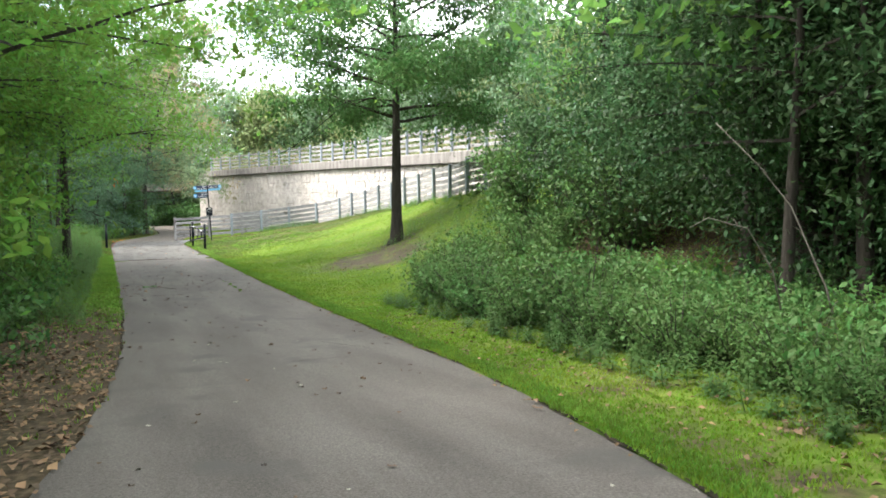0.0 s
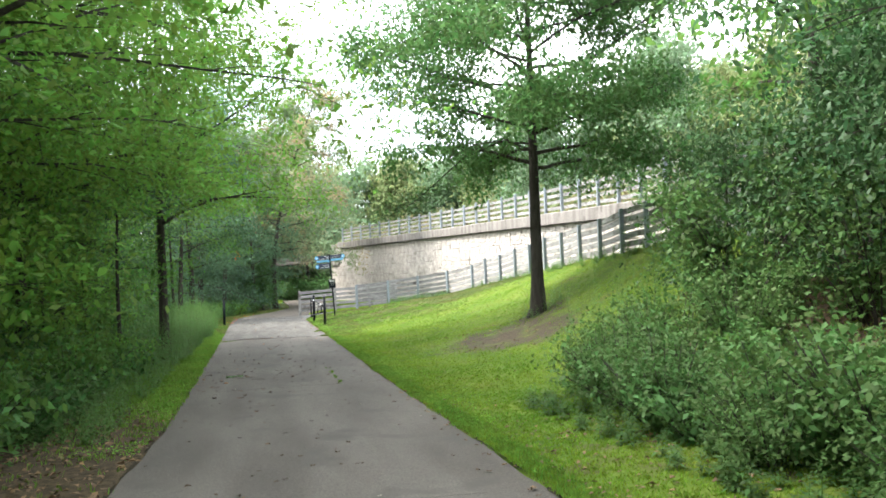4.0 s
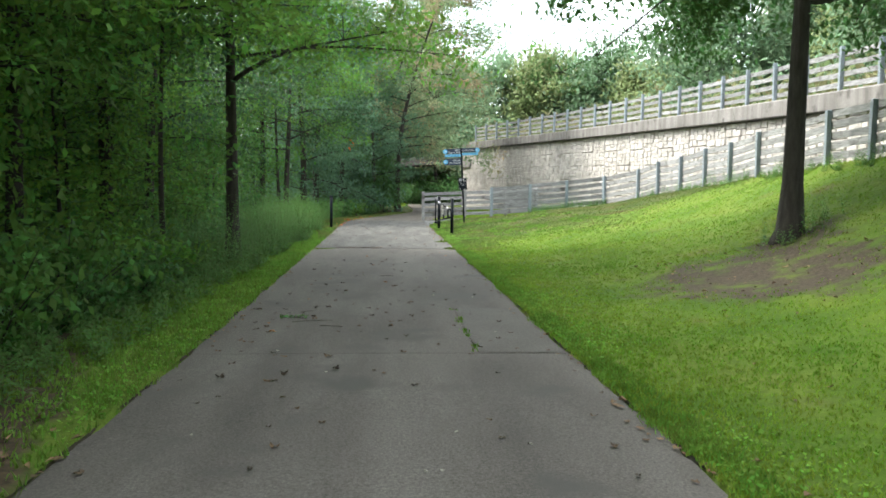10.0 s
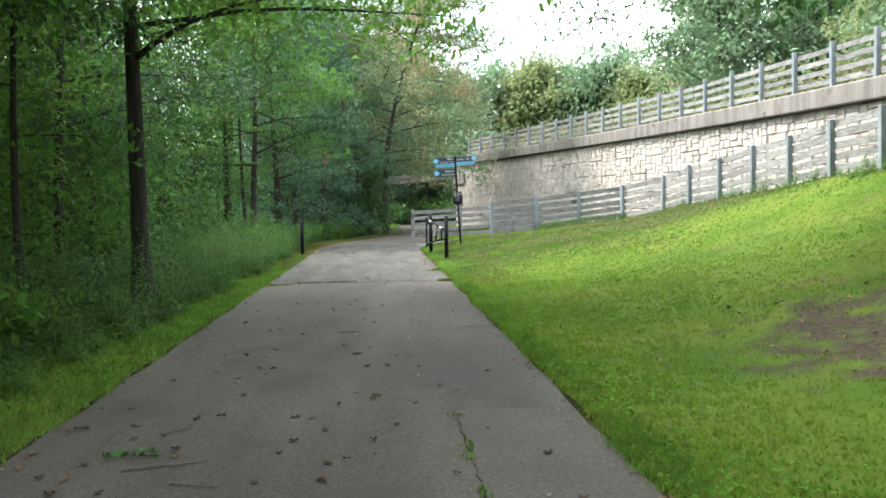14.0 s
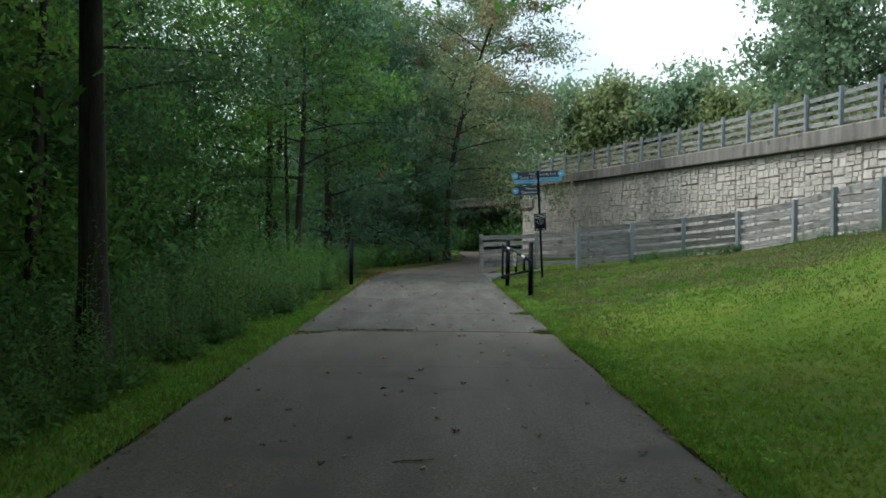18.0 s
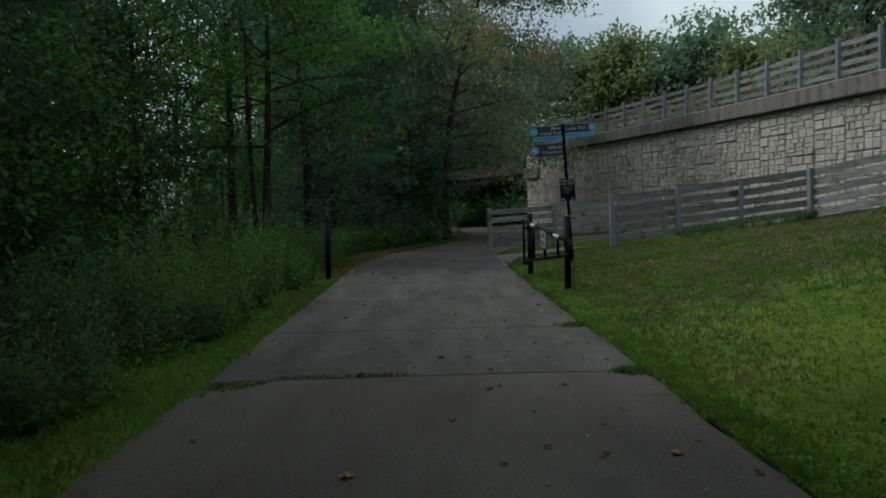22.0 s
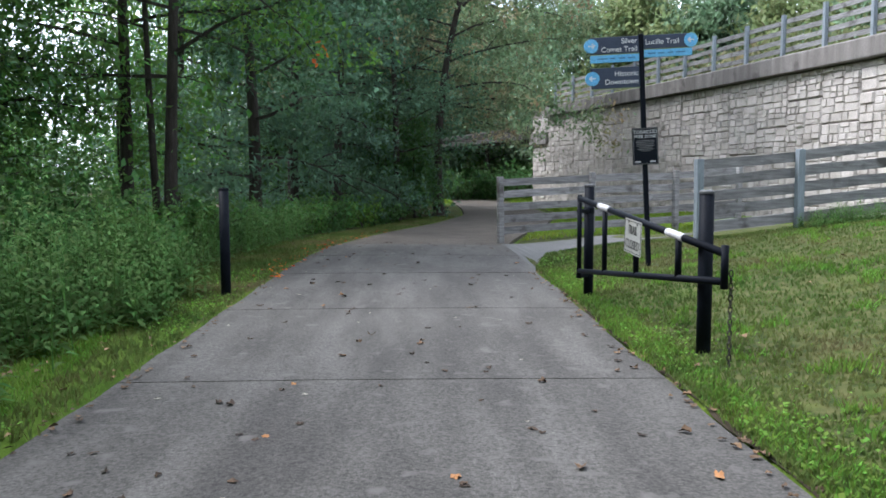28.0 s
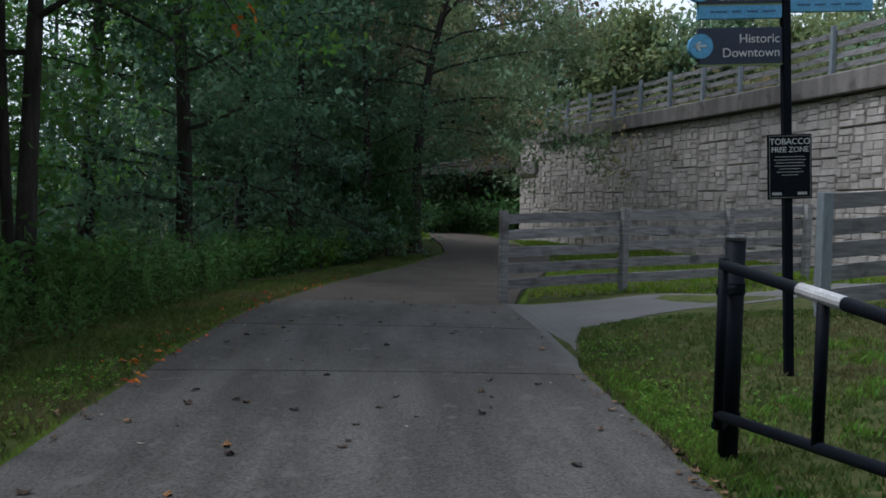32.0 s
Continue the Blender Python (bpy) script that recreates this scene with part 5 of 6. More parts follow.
for x, y, s in ((8.3, 14.8, 0.65), (11.2, 17.4, 0.85), (9.9, 14.0, 0.9), (11.4, 16.2, 1.0), (12.0, 20.6, 0.75)):
    put(TALL, x, y, R.uniform(0, 360), s)
# Dark shrubs added over lit ground, in place of the wood's shade.
for x, y, s in ((7.4, 4.0, 0.6), (7.8, 6.0, 0.65), (8.2, 8.0, 0.6), (8.4, 10.2, 0.65), (7.2, 2.2, 0.6), (8.8, 12.0, 0.6), (8.8, 5.0, 0.7), (9.2, 9.0, 0.7)):
    put(BUSH_DARK, x, y, x * 57, s)
for x, y, s in ((6.4, 15.6, 0.75), (7.2, 16.6, 0.8), (6.2, 14.3, 0.8), (7.4, 15.2, 0.95), (8.2, 17.4, 0.75), (6.0, 12.8, 0.8), (6.3, 11.2, 0.8)):
    put(NEAR, x, y, R.uniform(0, 360), s)
# at the bend and under the bridge
for x, y, s in ((3.0, 89.0, 1.7), (5.4, 91.0, 1.9), (8.2, 90.0, 1.8), (10.6, 88.5, 2.0), (7.0, 93.5, 2.2)):
    put(BUSH_DARK, x, y, x * 77, s)
for k in range(18):
    y = 50 + 1.8 * k + R.uniform(-0.4, 0.4)
    put(BUSH_DARK, float(trail_x(y)) - 1.75 - 2.9 - R.uniform(0, 1.2), y, R.uniform(0, 360), R.uniform(0.55, 0.95))
for k in range(9):
    put(R.choice((BUSH, BUSH_DARK, BUSH_DARK)), -3 + 2.2 * k, 97 + R.uniform(-2, 2), R.uniform(0, 360), R.uniform(1.2, 1.9))
for k in range(9):
    put(TALL, -5 + 2.3 * k, 99 + R.uniform(-1.5, 1.5), R.uniform(0, 360), R.uniform(1.0, 1.5))
for k in range(4):
    put(BUSH_LIGHT, -9.0 + R.uniform(-1.5, 1.5), 60 + 5.2 * k, R.uniform(0, 360), R.uniform(0.8, 1.3))


def weed_mesh(seed, x0, x1, y0, y1, count, hmin, hmax, leaf, base_x=trail_x, clumps=0):
    """Upright leafy stalks set close together."""
    r = np.random.default_rng(seed)
    xs, ys = r.uniform(0, 1, count), r.uniform(y0, y1, count)
    if clumps:
        own = r.integers(0, clumps, count)
        xs = np.clip(xs[:clumps][own] + r.normal(0, 0.09, count), 0, 1)
        ys = ys[:clumps][own] + r.normal(0, 0.16, count)
    xe = base_x(ys)
    X = xe + x0 + (x1 - x0) * xs
    Z = ground_z(X, ys)
    h = r.uniform(hmin, hmax, count) * (0.65 + 0.35 * np.sin(np.pi * xs))
    if clumps:
        h = h * r.uniform(0.55, 1.1, clumps)[own]
    per = 26
    s = np.tile(np.linspace(0.04, 1.0, per), count)
    lx, ly = np.repeat(r.normal(0, 0.10, count), per), np.repeat(r.normal(0, 0.10, count), per)
    H = np.repeat(h, per)
    base = np.stack([np.repeat(X, per), np.repeat(ys, per), np.repeat(Z, per)], 1)
    stem = base + np.stack([lx * s * s * H, ly * s * s * H, s * H], 1)
    az = np.tile(np.arange(per) * 2.4, count) + np.repeat(r.uniform(0, 6, count), per)
    ln = leaf * (1.15 - 0.6 * s) * r.uniform(0.7, 1.2, len(s))
    u = np.stack([np.cos(az), np.sin(az), r.uniform(0.1, 0.7, len(s))], 1)
    w = np.stack([-np.sin(az), np.cos(az), np.zeros(len(s))], 1)
    c = np.empty((len(s), 4, 3))
    c[:, 0] = stem
    c[:, 1] = stem + u * (ln * 0.5)[:, None] + w * (ln * 0.13)[:, None]
    c[:, 2] = stem + u * ln[:, None] - np.array([0, 0, 1]) * (ln * 0.35)[:, None]
    c[:, 3] = stem + u * (ln * 0.5)[:, None] - w * (ln * 0.13)[:, None]
    # the stalks themselves
    b = np.stack([X, ys, Z - 0.05], 1)
    t = b + np.stack([lx[::per] * h, ly[::per] * h, h], 1)
    a = r.uniform(0, 3.14, count)
    sx = np.stack([np.cos(a), np.sin(a), 0 * a], 1) * 0.006
    q = np.stack([b - sx, b + sx, t + sx * 0.3, t - sx * 0.3], 1)
    return np.concatenate([c, q])


tagged(new("tall_weeds", quads_mesh("tall_weeds", np.concatenate([weed_mesh(1, -4.7, -2.3, 35.0, 42.8, 720, 0.5, 1.8, 0.17, clumps=110), weed_mesh(11, -4.3, -2.4, 25.5, 36.0, 560, 0.4, 1.65, 0.15, clumps=100)]), M_WEED)), "stand of tall grey-green weeds beside the trail", "weeds", kind="stuff")
tagged(new("tall_weeds", quads_mesh("tall_weeds", weed_mesh(2, -4.8, -2.9, 43.0, 52, 420, 0.5, 1.1, 0.14), M_WEED)), "thinner tall weeds by the trees", "weeds", kind="stuff")
tagged(new("tall_weeds", quads_mesh("tall_weeds", weed_mesh(3, 5.2, 8.2, 14.5, 21.0, 150, 0.5, 1.5, 0.10), M_WEED)), "loose tall weeds at the dirt patch", "weeds", kind="stuff")
tagged(new("tall_weeds", quads_mesh("tall_weeds", weed_mesh(4, -4.4, -2.45, 15.0, 29.2, 620, 0.15, 0.55, 0.12), M_WEED)), "low leafy weeds along the wood", "weeds", kind="stuff")
tagged(new("ground_ivy", quads_mesh("ground_ivy", weed_mesh(5, 3.0, 5.2, 1.5, 15.5, 700, 0.15, 0.5, 0.13), M_SHRUB)), "leafy ground cover below the shrubs", "weeds", kind="stuff")
tagged(new("fence_weeds", quads_mesh("fence_weeds", weed_mesh(6, 6.0, 9.3, 45.5, 46.2, 190, 0.15, 0.45, 0.11), M_WEED)), "weeds grown up along the fence foot", "weeds", kind="stuff")

tagged(new("fence_weeds", quads_mesh("fence_weeds", weed_mesh(7, -0.45, 0.5, 22, 45, 420, 0.1, 0.5, 0.11, lambda y: wall_x(y) - FENCE_OFF), M_WEED)), "straggling weeds along the sloping fence foot", "weeds", kind="stuff")
tagged(new("trunk_sprouts", quads_mesh("trunk_sprouts", weed_mesh(8, -0.5, 0.9, 24.9, 26.1, 26, 0.2, 0.7, 0.12, lambda y: 9.1 + 0 * y), M_WEED)), "leafy sprouts round the oak's foot", "weeds", kind="stuff")


def far_wood(seed, n, x0, x1, y0, y1, h):
    """Distant foliage in lumps, low beyond the near trees."""
    r = np.random.default_rng(seed)
    k = n // 40
    cx, cy = r.uniform(x0, x1, k), r.uniform(y0, y1, k)
    cz = ground_z(cx, cy) + h * r.uniform(0.05, 1.0, k) ** 0.8
    rad = r.uniform(0.8, 2.0, k)
    pos = np.repeat(np.stack([cx, cy, cz], 1), 40, 0) + r.normal(0, 0.6, (k * 40, 3)) * np.repeat(rad, 40)[:, None]
    pos[:, 2] = np.maximum(pos[:, 2], ground_z(pos[:, 0], pos[:, 1]) + 0.1)
    return leaf_quads(r, pos, 0.55, 0.6, 0.3)


# Far woods in the far leaf colour carry painted haze.
tagged(new("far_wood", quads_mesh("far_wood", far_wood(1, 26000, -46, -30, -25, 120, 6.5), M_LEAF_FAR_HAZE)), "distant wood beyond the clearing, haze put into its green", "wood", kind="stuff")
tagged(new("far_wood", quads_mesh("far_wood", far_wood(2, 14000, -50, 30, 112, 126, 7), M_LEAF_FAR_HAZE)), "distant wood behind the bridge, haze put into its green", "wood", kind="stuff")

tagged(new("far_wood", quads_mesh("far_wood", far_wood(3, 15000, 36, 46, 30, 118, 7.5), M_LEAF_FAR_HAZE)), "distant wood above the retaining wall, paled by painted haze", "wood", kind="stuff")
tagged(new("far_wood", quads_mesh("far_wood", far_wood(4, 22000, -22, -17, 4, 57, 11), M_LEAF)), "dense green wood deep beside the trail", "wood", kind="stuff")

r = np.random.default_rng(61)
n = 15000
y = r.uniform(18, 90, n)
out = r.uniform(1.6, 8.0, n)
lump = 0.55 + 0.45 * np.sin(y * 1.3 + 2.1 * np.sin(out)) * np.sin(y * 0.47 + out)
x = wall_x(np.clip(y, 18, 78)) + out
pos = np.stack([x, y, coping_z(np.clip(y, 18, 78)) + 0.45 + r.uniform(0, 1, n) ** 1.3 * (0.5 + 1.7 * lump)], 1)
tagged(new("embankment_brush", quads_mesh("embankment_brush", leaf_quads(r, pos, 0.34, 0.5, 0.3), M_BRUSH)), "brownish green brush behind the railing", "brush", kind="stuff")



def hang_limb(tree, line, r0, seed, leaves, size, material, drop, spread=0.15):
    """A long limb set on a standing tree, given in world places, with twigs and leaf sprays."""
    back = tree.matrix_basis.inverted()
    n = len(line)
    part("limb", Shape().tube([back @ Vector(q) for q in line], [r0 * (1 - 0.87 * i / (n - 1)) for i in range(n)], 8).mesh("limb", M_BARK, True), None, tree)
    r = np.random.default_rng(seed)
    wood, tips = Shape(), []
    for q in line[2:]:
        for k in range(4):
            e = Vector(q) + Vector((r.uniform(-0.4, 0.5), r.uniform(-0.5, 0.5), r.uniform(-0.4, 0.4) - drop))
            wood.tube([back @ Vector(q), back @ e], [0.009, 0.003], 4, False)
            tips.append(back @ e)
    tagged(part("twigwork", wood, M_BARK, tree), kind="stuff")
    cen = np.array([tuple(t) for t in tips])
    pos = np.repeat(cen, leaves, 0) + r.normal(0, spread, (len(cen) * leaves, 3)) * (1, 1, 0.6)
    tagged(part("leaf_spray", quads_mesh("leaf_spray", leaf_quads(r, pos, size, 0.5, 0.5), material), None, tree), kind="stuff")


hang_limb(slim, [(-1.1, 29.75, 3.2), (-0.75, 29.6, 3.42), (-0.2, 29.4, 3.68), (0.5, 29.15, 3.86), (1.3, 28.9, 3.98), (2.1, 28.6, 4.08)], 0.06, 62, 7, 0.12, M_LEAF_LIGHT, -0.4)
hang_limb(OAK, [(9.1, 25.5, 4.9), (8.3, 25.8, 5.0), (7.3, 26.1, 4.6), (6.5, 26.4, 3.9), (5.9, 26.5, 3.4), (5.3, 26.6, 3.1)], 0.032, 63, 150, 0.06, M_LEAF_DARK, 0.0, 0.3)
hang_limb(OAK, [(9.0, 25.4, 4.7), (8.2, 24.9, 4.9), (7.2, 24.4, 4.7), (6.4, 24.0, 4.3)], 0.032, 64, 150, 0.06, M_LEAF_DARK, 0.0, 0.3)

# the few orange leaves already turned, on a low hanging twig of the bend's oak
r = np.random.default_rng(77)
spray = thing("orange_leaf_spray", "hanging twig with a few bright orange leaves", "leaves")
tw = Shape().tube([(-1.9, 48.2, 4.6), (-0.6, 47.4, 4.0), (0.4, 46.8, 3.1), (0.75, 46.6, 2.6)], [0.03, 0.02, 0.012, 0.004], 5)
part("twig", tw, M_BARK, spray)
pos = np.concatenate([r.normal((0.70, 46.62, 2.64), 0.035, (3, 3)), r.normal((0.84, 46.7, 2.8), 0.03, (2, 3)), r.normal((0.76, 46.75, 3.0), 0.05, (2, 3))])
tagged(part("leaf_cluster", quads_mesh("leaf_cluster", leaf_quads(r, pos, 0.13, 0.8, 0.2), M_LEAF_RED), None, spray), kind="stuff")
pos = r.normal((0.3, 46.9, 3.2), (0.45, 0.3, 0.35), (150, 3))
tagged(part("foliage", quads_mesh("foliage", leaf_quads(r, pos, 0.13, 0.7, 0.3), M_LEAF), None, spray), kind="stuff")


# ---- grass, litter ----
def blades(seed, X, Y, h, wide, n=4, lift=0.0):
    r = np.random.default_rng(seed)
    X, Y = np.repeat(X, n) + r.normal(0, 0.025, len(X) * n), np.repeat(Y, n) + r.normal(0, 0.025, len(X) * n)
    Z = ground_z(X, Y) + lift
    m = len(X)
    az = r.uniform(0, 6.283, m)
    hh = h * r.uniform(0.5, 1.3, m)
    w = np.stack([np.cos(az), np.sin(az), 0 * az], 1) * (wide * r.uniform(0.6, 1.3, m))[:, None]
    bend = np.stack([-np.sin(az), np.cos(az), 0 * az], 1) * (hh * r.uniform(0.1, 0.9, m))[:, None]
    b = np.stack([X, Y, Z], 1)
    up = np.array([0, 0, 1.0])
    c = np.empty((m, 4, 3))
    c[:, 0], c[:, 1] = b - w, b + w
    c[:, 2] = b + bend + up * hh[:, None] + w * 0.15
    c[:, 3] = b + bend * 0.4 + up * (hh * 0.6)[:, None] - w * 0.8
    return c


def scatter(seed, n, x0, x1, y0, y1, keep):
    r = np.random.default_rng(seed)
    y = r.uniform(y0, y1, n)
    x = trail_x(y) + r.uniform(x0, x1, n)
    k = keep(x, y, r)
    return x[k], y[k]


def on_side(x, y):
    """The paved mouth of the side path, where no grass grows."""
    low = np.interp(x, [3.9, 4.05, 4.4, 5.3, 6.0, 7.6, 9.4], [44.6, 45.2, 46.75, 47.3, 47.7, 48.3, 48.75])
    return (y > low) & (y < 50.2) & (x > 3.85)


def not_dirt(x, y, r):
    d = ((x - 7.6) / 2.2) ** 2 + ((y - 23.4) / 2.7) ** 2
    return (d > r.uniform(0.1, 1.25, len(x))) & (x < wall_x(np.clip(y, 20, 78)) - FENCE_OFF + 0.3) & ~on_side(x, y)


rl = np.random.default_rng(1)
gy = rl.uniform(3, 47, 92000)
gx = trail_x(gy) + 1.86 + 8.6 * rl.uniform(0, 1, 92000) ** 1.7
gk = not_dirt(gx, gy, rl)
gx, gy = gx[gk], gy[gk]
faded = gy + rl.normal(0, 1.6, len(gy)) + 1.5 * np.sin(gx * 1.7) > 34.8
for seed, pick, height, material, text in ((1, ~faded, 0.03, M_GRASS, "short bright green mown lawn on the slope"), (15, faded, 0.04, M_GRASS_DULL, "duller olive lawn with dry patches round the gate")):
    tagged(new("lawn_grass", quads_mesh("lawn_grass", blades(seed, gx[pick], gy[pick], height, 0.0075, 3, 0.012), material)), text, "grass", kind="stuff")
# darker tussocks in the lawn round the gate
ty, tx = rl.uniform(35.5, 45.0, 120), rl.uniform(1.95, 6.5, 120)
tx = np.repeat(trail_x(ty) + tx, 14) + rl.normal(0, 0.07, 1680)
ty = np.repeat(ty, 14) + rl.normal(0, 0.07, 1680)
tk = ~on_side(tx, ty)
tagged(new("grass_tussocks", quads_mesh("grass_tussocks", blades(16, tx[tk], ty[tk], 0.065, 0.008, 4, 0.012), M_VERGE)), "darker grass tussocks scattered in the lawn", "grass", kind="stuff")
gx, gy = scatter(2, 12000, 1.79, 2.12, 1, 49, lambda x, y, r: (x - trail_x(y) > 1.835 + 0.03 * np.sin(y * 4.3) + 0.03 * np.sin(y * 1.7)) & (r.random(len(x)) < 0.8 + 0.3 * np.sin(y * 2.7)) & ~((y > 44.6) & (y < 49.9)))
tagged(new("edge_grass", quads_mesh("edge_grass", blades(2, gx, gy, 0.05, 0.005, 4, 0.012), M_VERGE)), "longer grass fringing the trail edge", "grass", kind="stuff")
gx, gy = scatter(3, 24000, -3.3, -1.81, 6, 62, lambda x, y, r: r.random(len(x)) < np.interp(y, [13.5, 17.5, 21], [0.04, 0.4, 1.0]))
# Towards the bend the verge's shade is put into duller blades.
shady = gy + 2.0 * np.sin(gx * 5.0) > 38.5
for seed, pick, material, text in ((3, ~shady, M_VERGE, "bright green grass verge below the wood"), (17, shady, M_GRASS_DULL, "thin leaf-strewn grass verge at the bend, shade put into its colour")):
    tagged(new("verge_grass", quads_mesh("verge_grass", blades(seed, gx[pick], gy[pick], 0.055, 0.006, 4, 0.012), material)), text, "grass", kind="stuff")
gx, gy = scatter(14, 9000, -6.0, 10.0, 80, 97, lambda x, y, r: np.abs(x - trail_x(y)) > 1.9)
tagged(new("verge_grass", quads_mesh("verge_grass", blades(14, gx, gy, 0.16, 0.02, 4, 0.012), M_GRASS)), "bright grass of the clearing past the bridge", "grass", kind="stuff")
gx, gy = scatter(4, 9000, 1.9, 8.0, 50.3, 76, lambda x, y, r: x < wall_x(np.clip(y, 20, 78)))
tagged(new("verge_grass", quads_mesh("verge_grass", blades(4, gx, gy, 0.08, 0.009, 4, 0.012), M_GRASS)), "grass strip between fence and wall", "grass", kind="stuff")
r = np.random.default_rng(9)
jx, jy = r.uniform(0.95, 2.1, 110), r.normal(33.02, 0.015, 110)
tuft = blades(5, jx, jy, 0.022, 0.003)
tuft[:, :, 2] += 0.02
tagged(new("joint_weeds", quads_mesh("joint_weeds", tuft, M_CURLED)), "dead brown weeds standing in the slab joint", "grass", kind="stuff")
jx, jy = r.normal(3.92, 0.09, 260), np.where(r.random(260) < 0.5, r.normal(35.6, 0.05, 260), r.normal(32.95, 0.05, 260))
tagged(new("joint_weeds", quads_mesh("joint_weeds", blades(6, jx, jy, 0.05, 0.006), M_GRASS_DULL)), "grass tongues growing over the slab corners", "grass", kind="stuff")


def litter(seed, x, y, z, size, tilt=0.35):
    r = np.random.default_rng(seed)
    c = leaf_quads(r, np.stack([x, y, z], 1), size, 0.65, 1.0, 0.5)
    mean = c.mean(1, keepdims=True)
    d = c - mean
    d[:, :, 2] = np.clip(d[:, :, 2] * tilt, -0.012, 0.04)
    d[:, 1, 2] += size * r.uniform(-0.05, 0.32, len(d))
    d[:, 3, 2] += size * r.uniform(-0.05, 0.32, len(d))
    return mean + d


def lobed(seed, x, y, z, size, material, name):
    """Curled leaves with a lobed outline, each a fan of small faces."""
    r = np.random.default_rng(seed + 500)
    m, n = 14, len(x)
    a = np.linspace(0, 2 * np.pi, m, endpoint=False)
    rad = 0.5 * size * r.uniform(0.7, 1.3, n)[:, None] * (0.66 + 0.34 * np.abs(np.cos(2.5 * a)))[None] * r.uniform(0.85, 1.15, (n, m))
    px, py = rad * np.cos(a), rad * np.sin(a) * r.uniform(0.45, 0.85, n)[:, None]
    curl, roll = r.uniform(0.1, 1.5, n)[:, None], r.uniform(-0.4, 0.9, n)[:, None]
    pz = (curl * py ** 2 + roll * px ** 2) / size * 1.6 + r.normal(0, 0.05 * size, (n, m))
    h = r.uniform(0, 2 * np.pi, n)[:, None]
    pz = np.clip(pz - pz.min(1, keepdims=True), 0, size * 0.55)
    ring = np.stack([x[:, None] + px * np.cos(h) - py * np.sin(h), y[:, None] + px * np.sin(h) + py * np.cos(h), z[:, None] + pz - 0.005], 2)
    mid = np.stack([x, y, z - 0.003 + 0.08 * size], 1)[:, None]
    v = np.concatenate([ring, mid], 1).reshape(-1, 3)
    f = [(k * (m + 1) + i, k * (m + 1) + (i + 1) % m, k * (m + 1) + m) for k in range(n) for i in range(m)]
    me = bpy.data.meshes.new(name)
    me.from_pydata(v.tolist(), [], f)
    me.materials.append(material)
    return me


def fallen(seed, n, x0, x1, y0, y1, size, name, label, material, on_trail=True, keep=None):
    r = np.random.default_rng(seed)
    y = r.uniform(y0, y1, n)
    x = trail_x(y) + r.uniform(x0, x1, n)
    if keep is not None:
        k = keep(x, y, r)
        x, y = x[k], y[k]
    z = trail_z(y) + 0.017 if on_trail else ground_z(x, y) + 0.035
    me = lobed(seed, x, y, z, size, material, name) if on_trail else quads_mesh(name, litter(seed, x, y, z, size), material)
    tagged(new(name, me), label, "leaves", kind="stuff")


fallen(21, 330, -1.75, 1.75, -2, 50, 0.06, "fallen_leaves", "curled brown fallen leaves on the trail", M_CURLED)
fallen(22, 70, -1.7, 0.9, 18.3, 25.5, 0.07, "fallen_leaves", "patch of dry leaves and twigs on the trail", M_CURLED)
fallen(23, 3900, -3.6, -1.8, -2, 17.5, 0.08, "leaf_litter", "brown leaf litter covering the trail verge", M_LITTER, False, lambda x, y, r: r.random(len(x)) < np.interp(y, [-2, 9, 17.5], [1, 0.95, 0.25]))
fallen(24, 420, -2.7, -1.72, 34, 58, 0.055, "leaf_litter", "scattered brown and red leaves on the verge", M_LITTER, False)
fallen(25, 110, -2.2, -1.65, 44, 54, 0.07, "fallen_leaves", "scattered red leaves at the trail edge", M_LEAF_RED, False)
fallen(26, 900, 2.0, 3.6, 0, 14, 0.06, "leaf_litter", "dry leaves in the grass verge", M_LITTER, False, lambda x, y, r: r.random(len(x)) < 0.7)
fallen(27, 220, 2.0, 8, 15, 46, 0.07, "leaf_litter", "single dry leaves on the lawn", M_LITTER, False)
fallen(28, 80, -1.75, 1.75, 0, 50, 0.04, "pale_leaves", "small pale leaves lying on the trail", M_PALE)
fallen(29, 60, -1.75, 1.75, 33, 50, 0.065, "fallen_leaves", "dark and rusty leaves scattered on the slabs", M_CURLED)
fallen(30, 18, -1.75, 1.75, 18, 50, 0.075, "fallen_leaves", "single orange-brown leaves on the trail", M_RUST)
fallen(31, 150, -1.86, -1.66, 20, 50, 0.05, "fallen_leaves", "leaves gathered along the trail edge", M_LITTER)
fallen(33, 80, 1.72, 1.98, 36, 44.5, 0.055, "fallen_leaves", "brown leaves drifted against the grass edge", M_LITTER)
fallen(34, 120, 4.0, 7.2, 20.8, 26, 0.07, "leaf_litter", "dry leaves on the bare dirt below the oak", M_LITTER, False)
fallen(32, 160, 1.66, 1.86, 4, 45, 0.06, "fallen_leaves", "leaves gathered along the grass edge", M_LITTER)

# low broad-leaved clover in patches along both trail edges
r = np.random.default_rng(41)
n = 22000
y = r.uniform(14, 46, n)
side_sign = np.where(r.random(n) < 0.5, 1.0, -1.0)
x = trail_x(y) + side_sign * (1.86 + np.abs(r.normal(0, 0.42, n)))
k = (np.sin(y * 1.9 + side_sign) + np.sin(y * 0.83 + 2 * side_sign) + r.normal(0, 0.5, n) > 0.2) & ~on_side(x, y)
pos = np.stack([x, y, ground_z(x, y) + r.uniform(0.025, 0.06, n)], 1)[k]
tagged(new("clover", quads_mesh("clover", leaf_quads(r, pos, 0.03, 0.9, 0.75), M_CLOVER)), "low clover and broad weeds along the trail edge", "grass", kind="stuff")

# small weeds along the crack
jy = r.uniform(19.9, 22.6, 70)
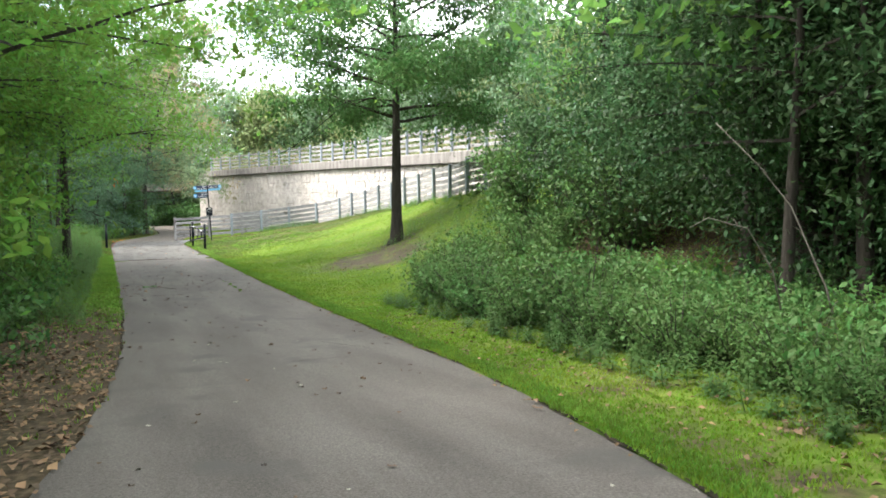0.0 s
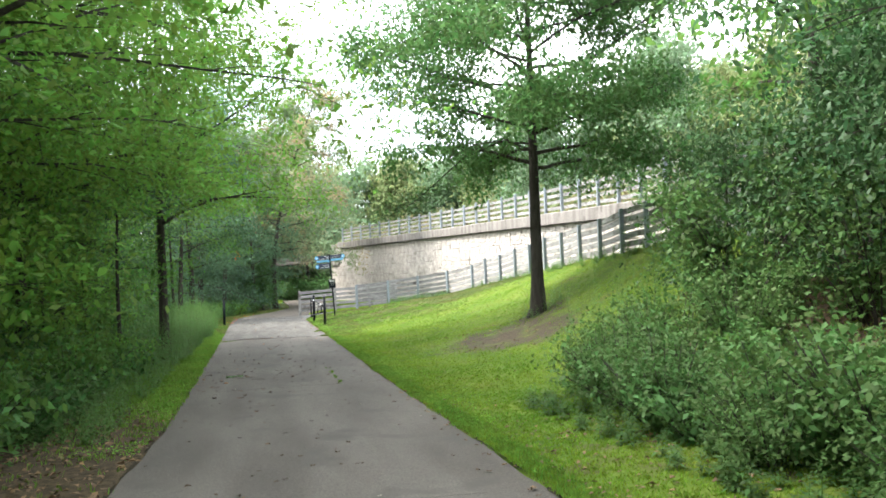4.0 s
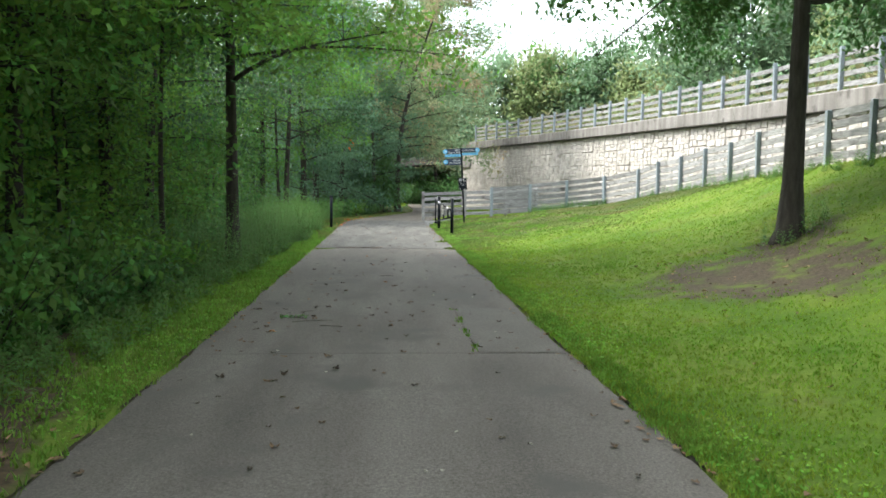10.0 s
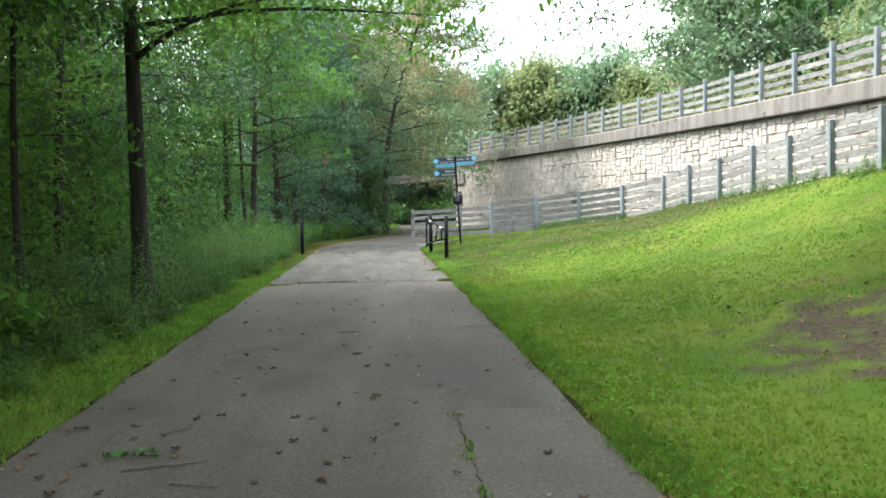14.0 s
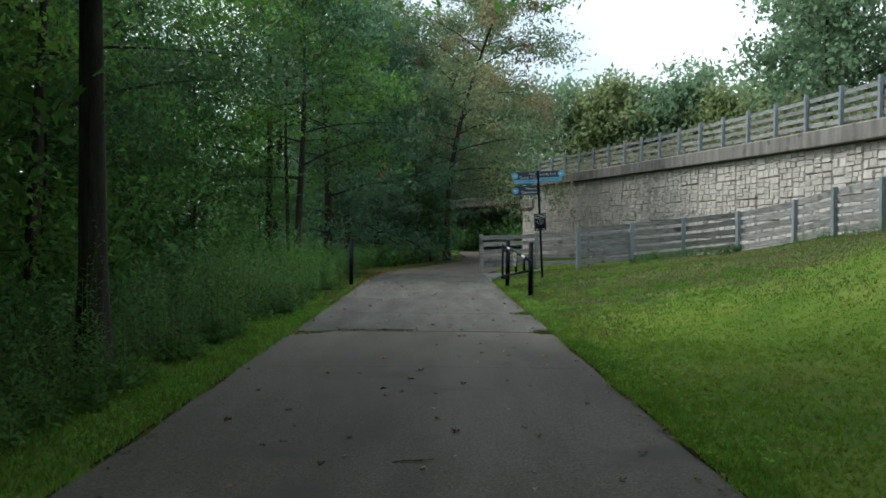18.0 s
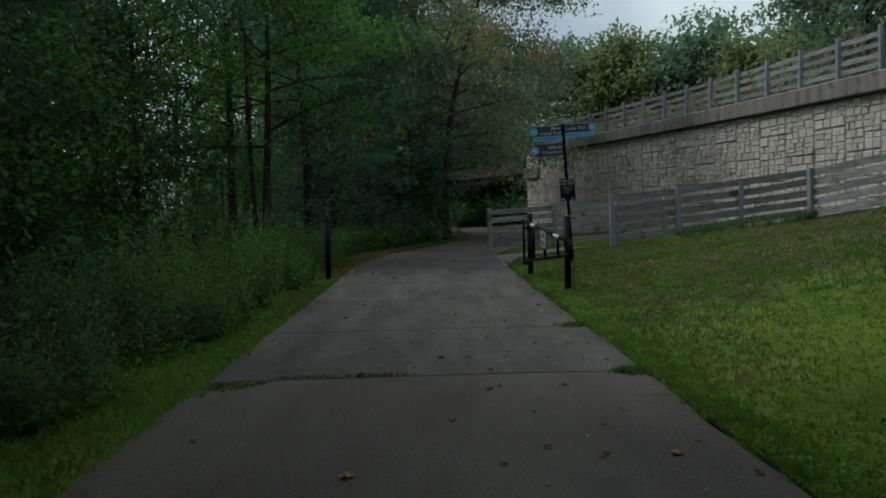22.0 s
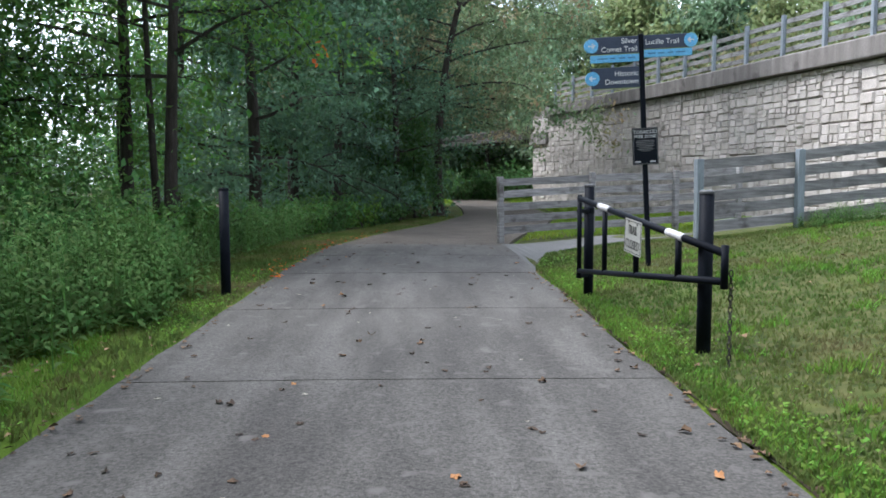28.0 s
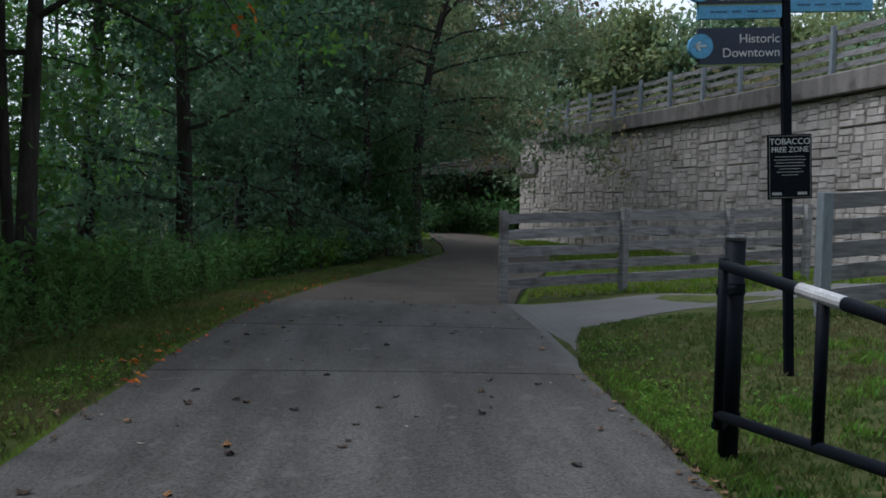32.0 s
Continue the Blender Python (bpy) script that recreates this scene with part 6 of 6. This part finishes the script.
jx = 3.07 + r.normal(0, 0.012, 70)
tuft = blades(7, jx[np.sin(jy * 7) > 0.2], jy[np.sin(jy * 7) > 0.2], 0.03, 0.006)
tuft[:, :, 2] += 0.012
tagged(new("joint_weeds", quads_mesh("joint_weeds", tuft, M_VERGE)), "tiny weeds rooted in the crack", "grass", kind="stuff")

# moss on the slab corner
mx, my = r.uniform(0.36, 0.95, 500), 32.98 - np.abs(r.normal(0, 0.16, 500))
pos = np.stack([mx, my, trail_z(my) + r.uniform(0.004, 0.012, 500)], 1)[mx + (33 - my) * 0.9 < 0.95]
tagged(new("moss", quads_mesh("moss", leaf_quads(r, pos, 0.03, 0.9, 1.0), M_GRASS_DULL)), "yellow-green moss on the trail's worn corner", "moss", kind="stuff")

# green sprig and twigs dropped on the trail
sprig = thing("fallen_sprig", "small green leafy sprig fallen on the trail", "sprig", at=(1.06, 21.88, float(trail_z(21.88)) + 0.014))
part("stem", Shape().tube([(-0.16, 0.02, 0.004), (0.0, 0.0, 0.012), (0.17, -0.03, 0.006)], [0.004, 0.004, 0.002], 6), M_BARK, sprig)
pos = np.stack([np.linspace(-0.15, 0.17, 26), r.normal(0, 0.03, 26), r.uniform(0.012, 0.04, 26)], 1)
tagged(part("leaf_cluster", quads_mesh("leaf_cluster", leaf_quads(r, pos, 0.06, 0.5, 0.8), M_LEAF_DARK), None, sprig), kind="stuff")
for x, y, turn, ln in ((1.31, 21.66, 12, 0.24), (1.55, 21.3, -20, 0.14), (1.2, 22.4, 40, 0.12), (2.2, 26.5, 10, 0.13)):
    twig = thing("fallen_twig", "short brown twig lying on the trail", "twig", at=(x, y, float(trail_z(y)) + 0.013), turn=turn)
    part("stick", Shape().tube([(-ln, 0, 0.004), (-0.2 * ln, 0.012, 0.007), (0.4 * ln, -0.01, 0.008), (ln, 0.02, 0.004)], [0.006, 0.006, 0.005, 0.003], 6), M_DEAD, twig)
    part("side_shoot", Shape().tube([(0.2 * ln, -0.004, 0.008), (0.6 * ln, 0.07, 0.012)], [0.004, 0.002], 5), M_DEAD, twig)

# pale dead boughs before the dark wood
for k, (line, reach) in enumerate(((((6.30, 7.1, 2.35), (6.62, 6.81, 1.89), (6.85, 6.55, 1.42), (7.1, 6.3, 0.55), (7.2, 6.2, -0.05)), 0.5), (((5.95, 7.1, 1.2), (6.25, 7.15, 1.3), (6.62, 6.95, 1.18), (6.95, 6.9, 0.7), (7.15, 6.9, 0.0)), 0.4))):
    bough = thing("dead_branch", "pale grey dead branch leaning out of the shrubs", "branch")
    part("stick", Shape().tube(line, [0.004, 0.006, 0.008, 0.011, 0.014], 7).mesh("stick", M_DEAD, True), None, bough)
    for q, w in zip(line[:-1], line[1:]):
        for e in range(2):
            a = Vector(q).lerp(Vector(w), r.uniform(0.1, 0.9))
            b = a + Vector((r.uniform(-0.5, 0.2), r.uniform(-0.3, 0.3), r.uniform(0.0, 0.5))) * reach
            part("twig", Shape().tube([a, a.lerp(b, 0.5) + Vector((0, 0, 0.03)), b], [0.004, 0.003, 0.0015], 5), M_DEAD, bough)
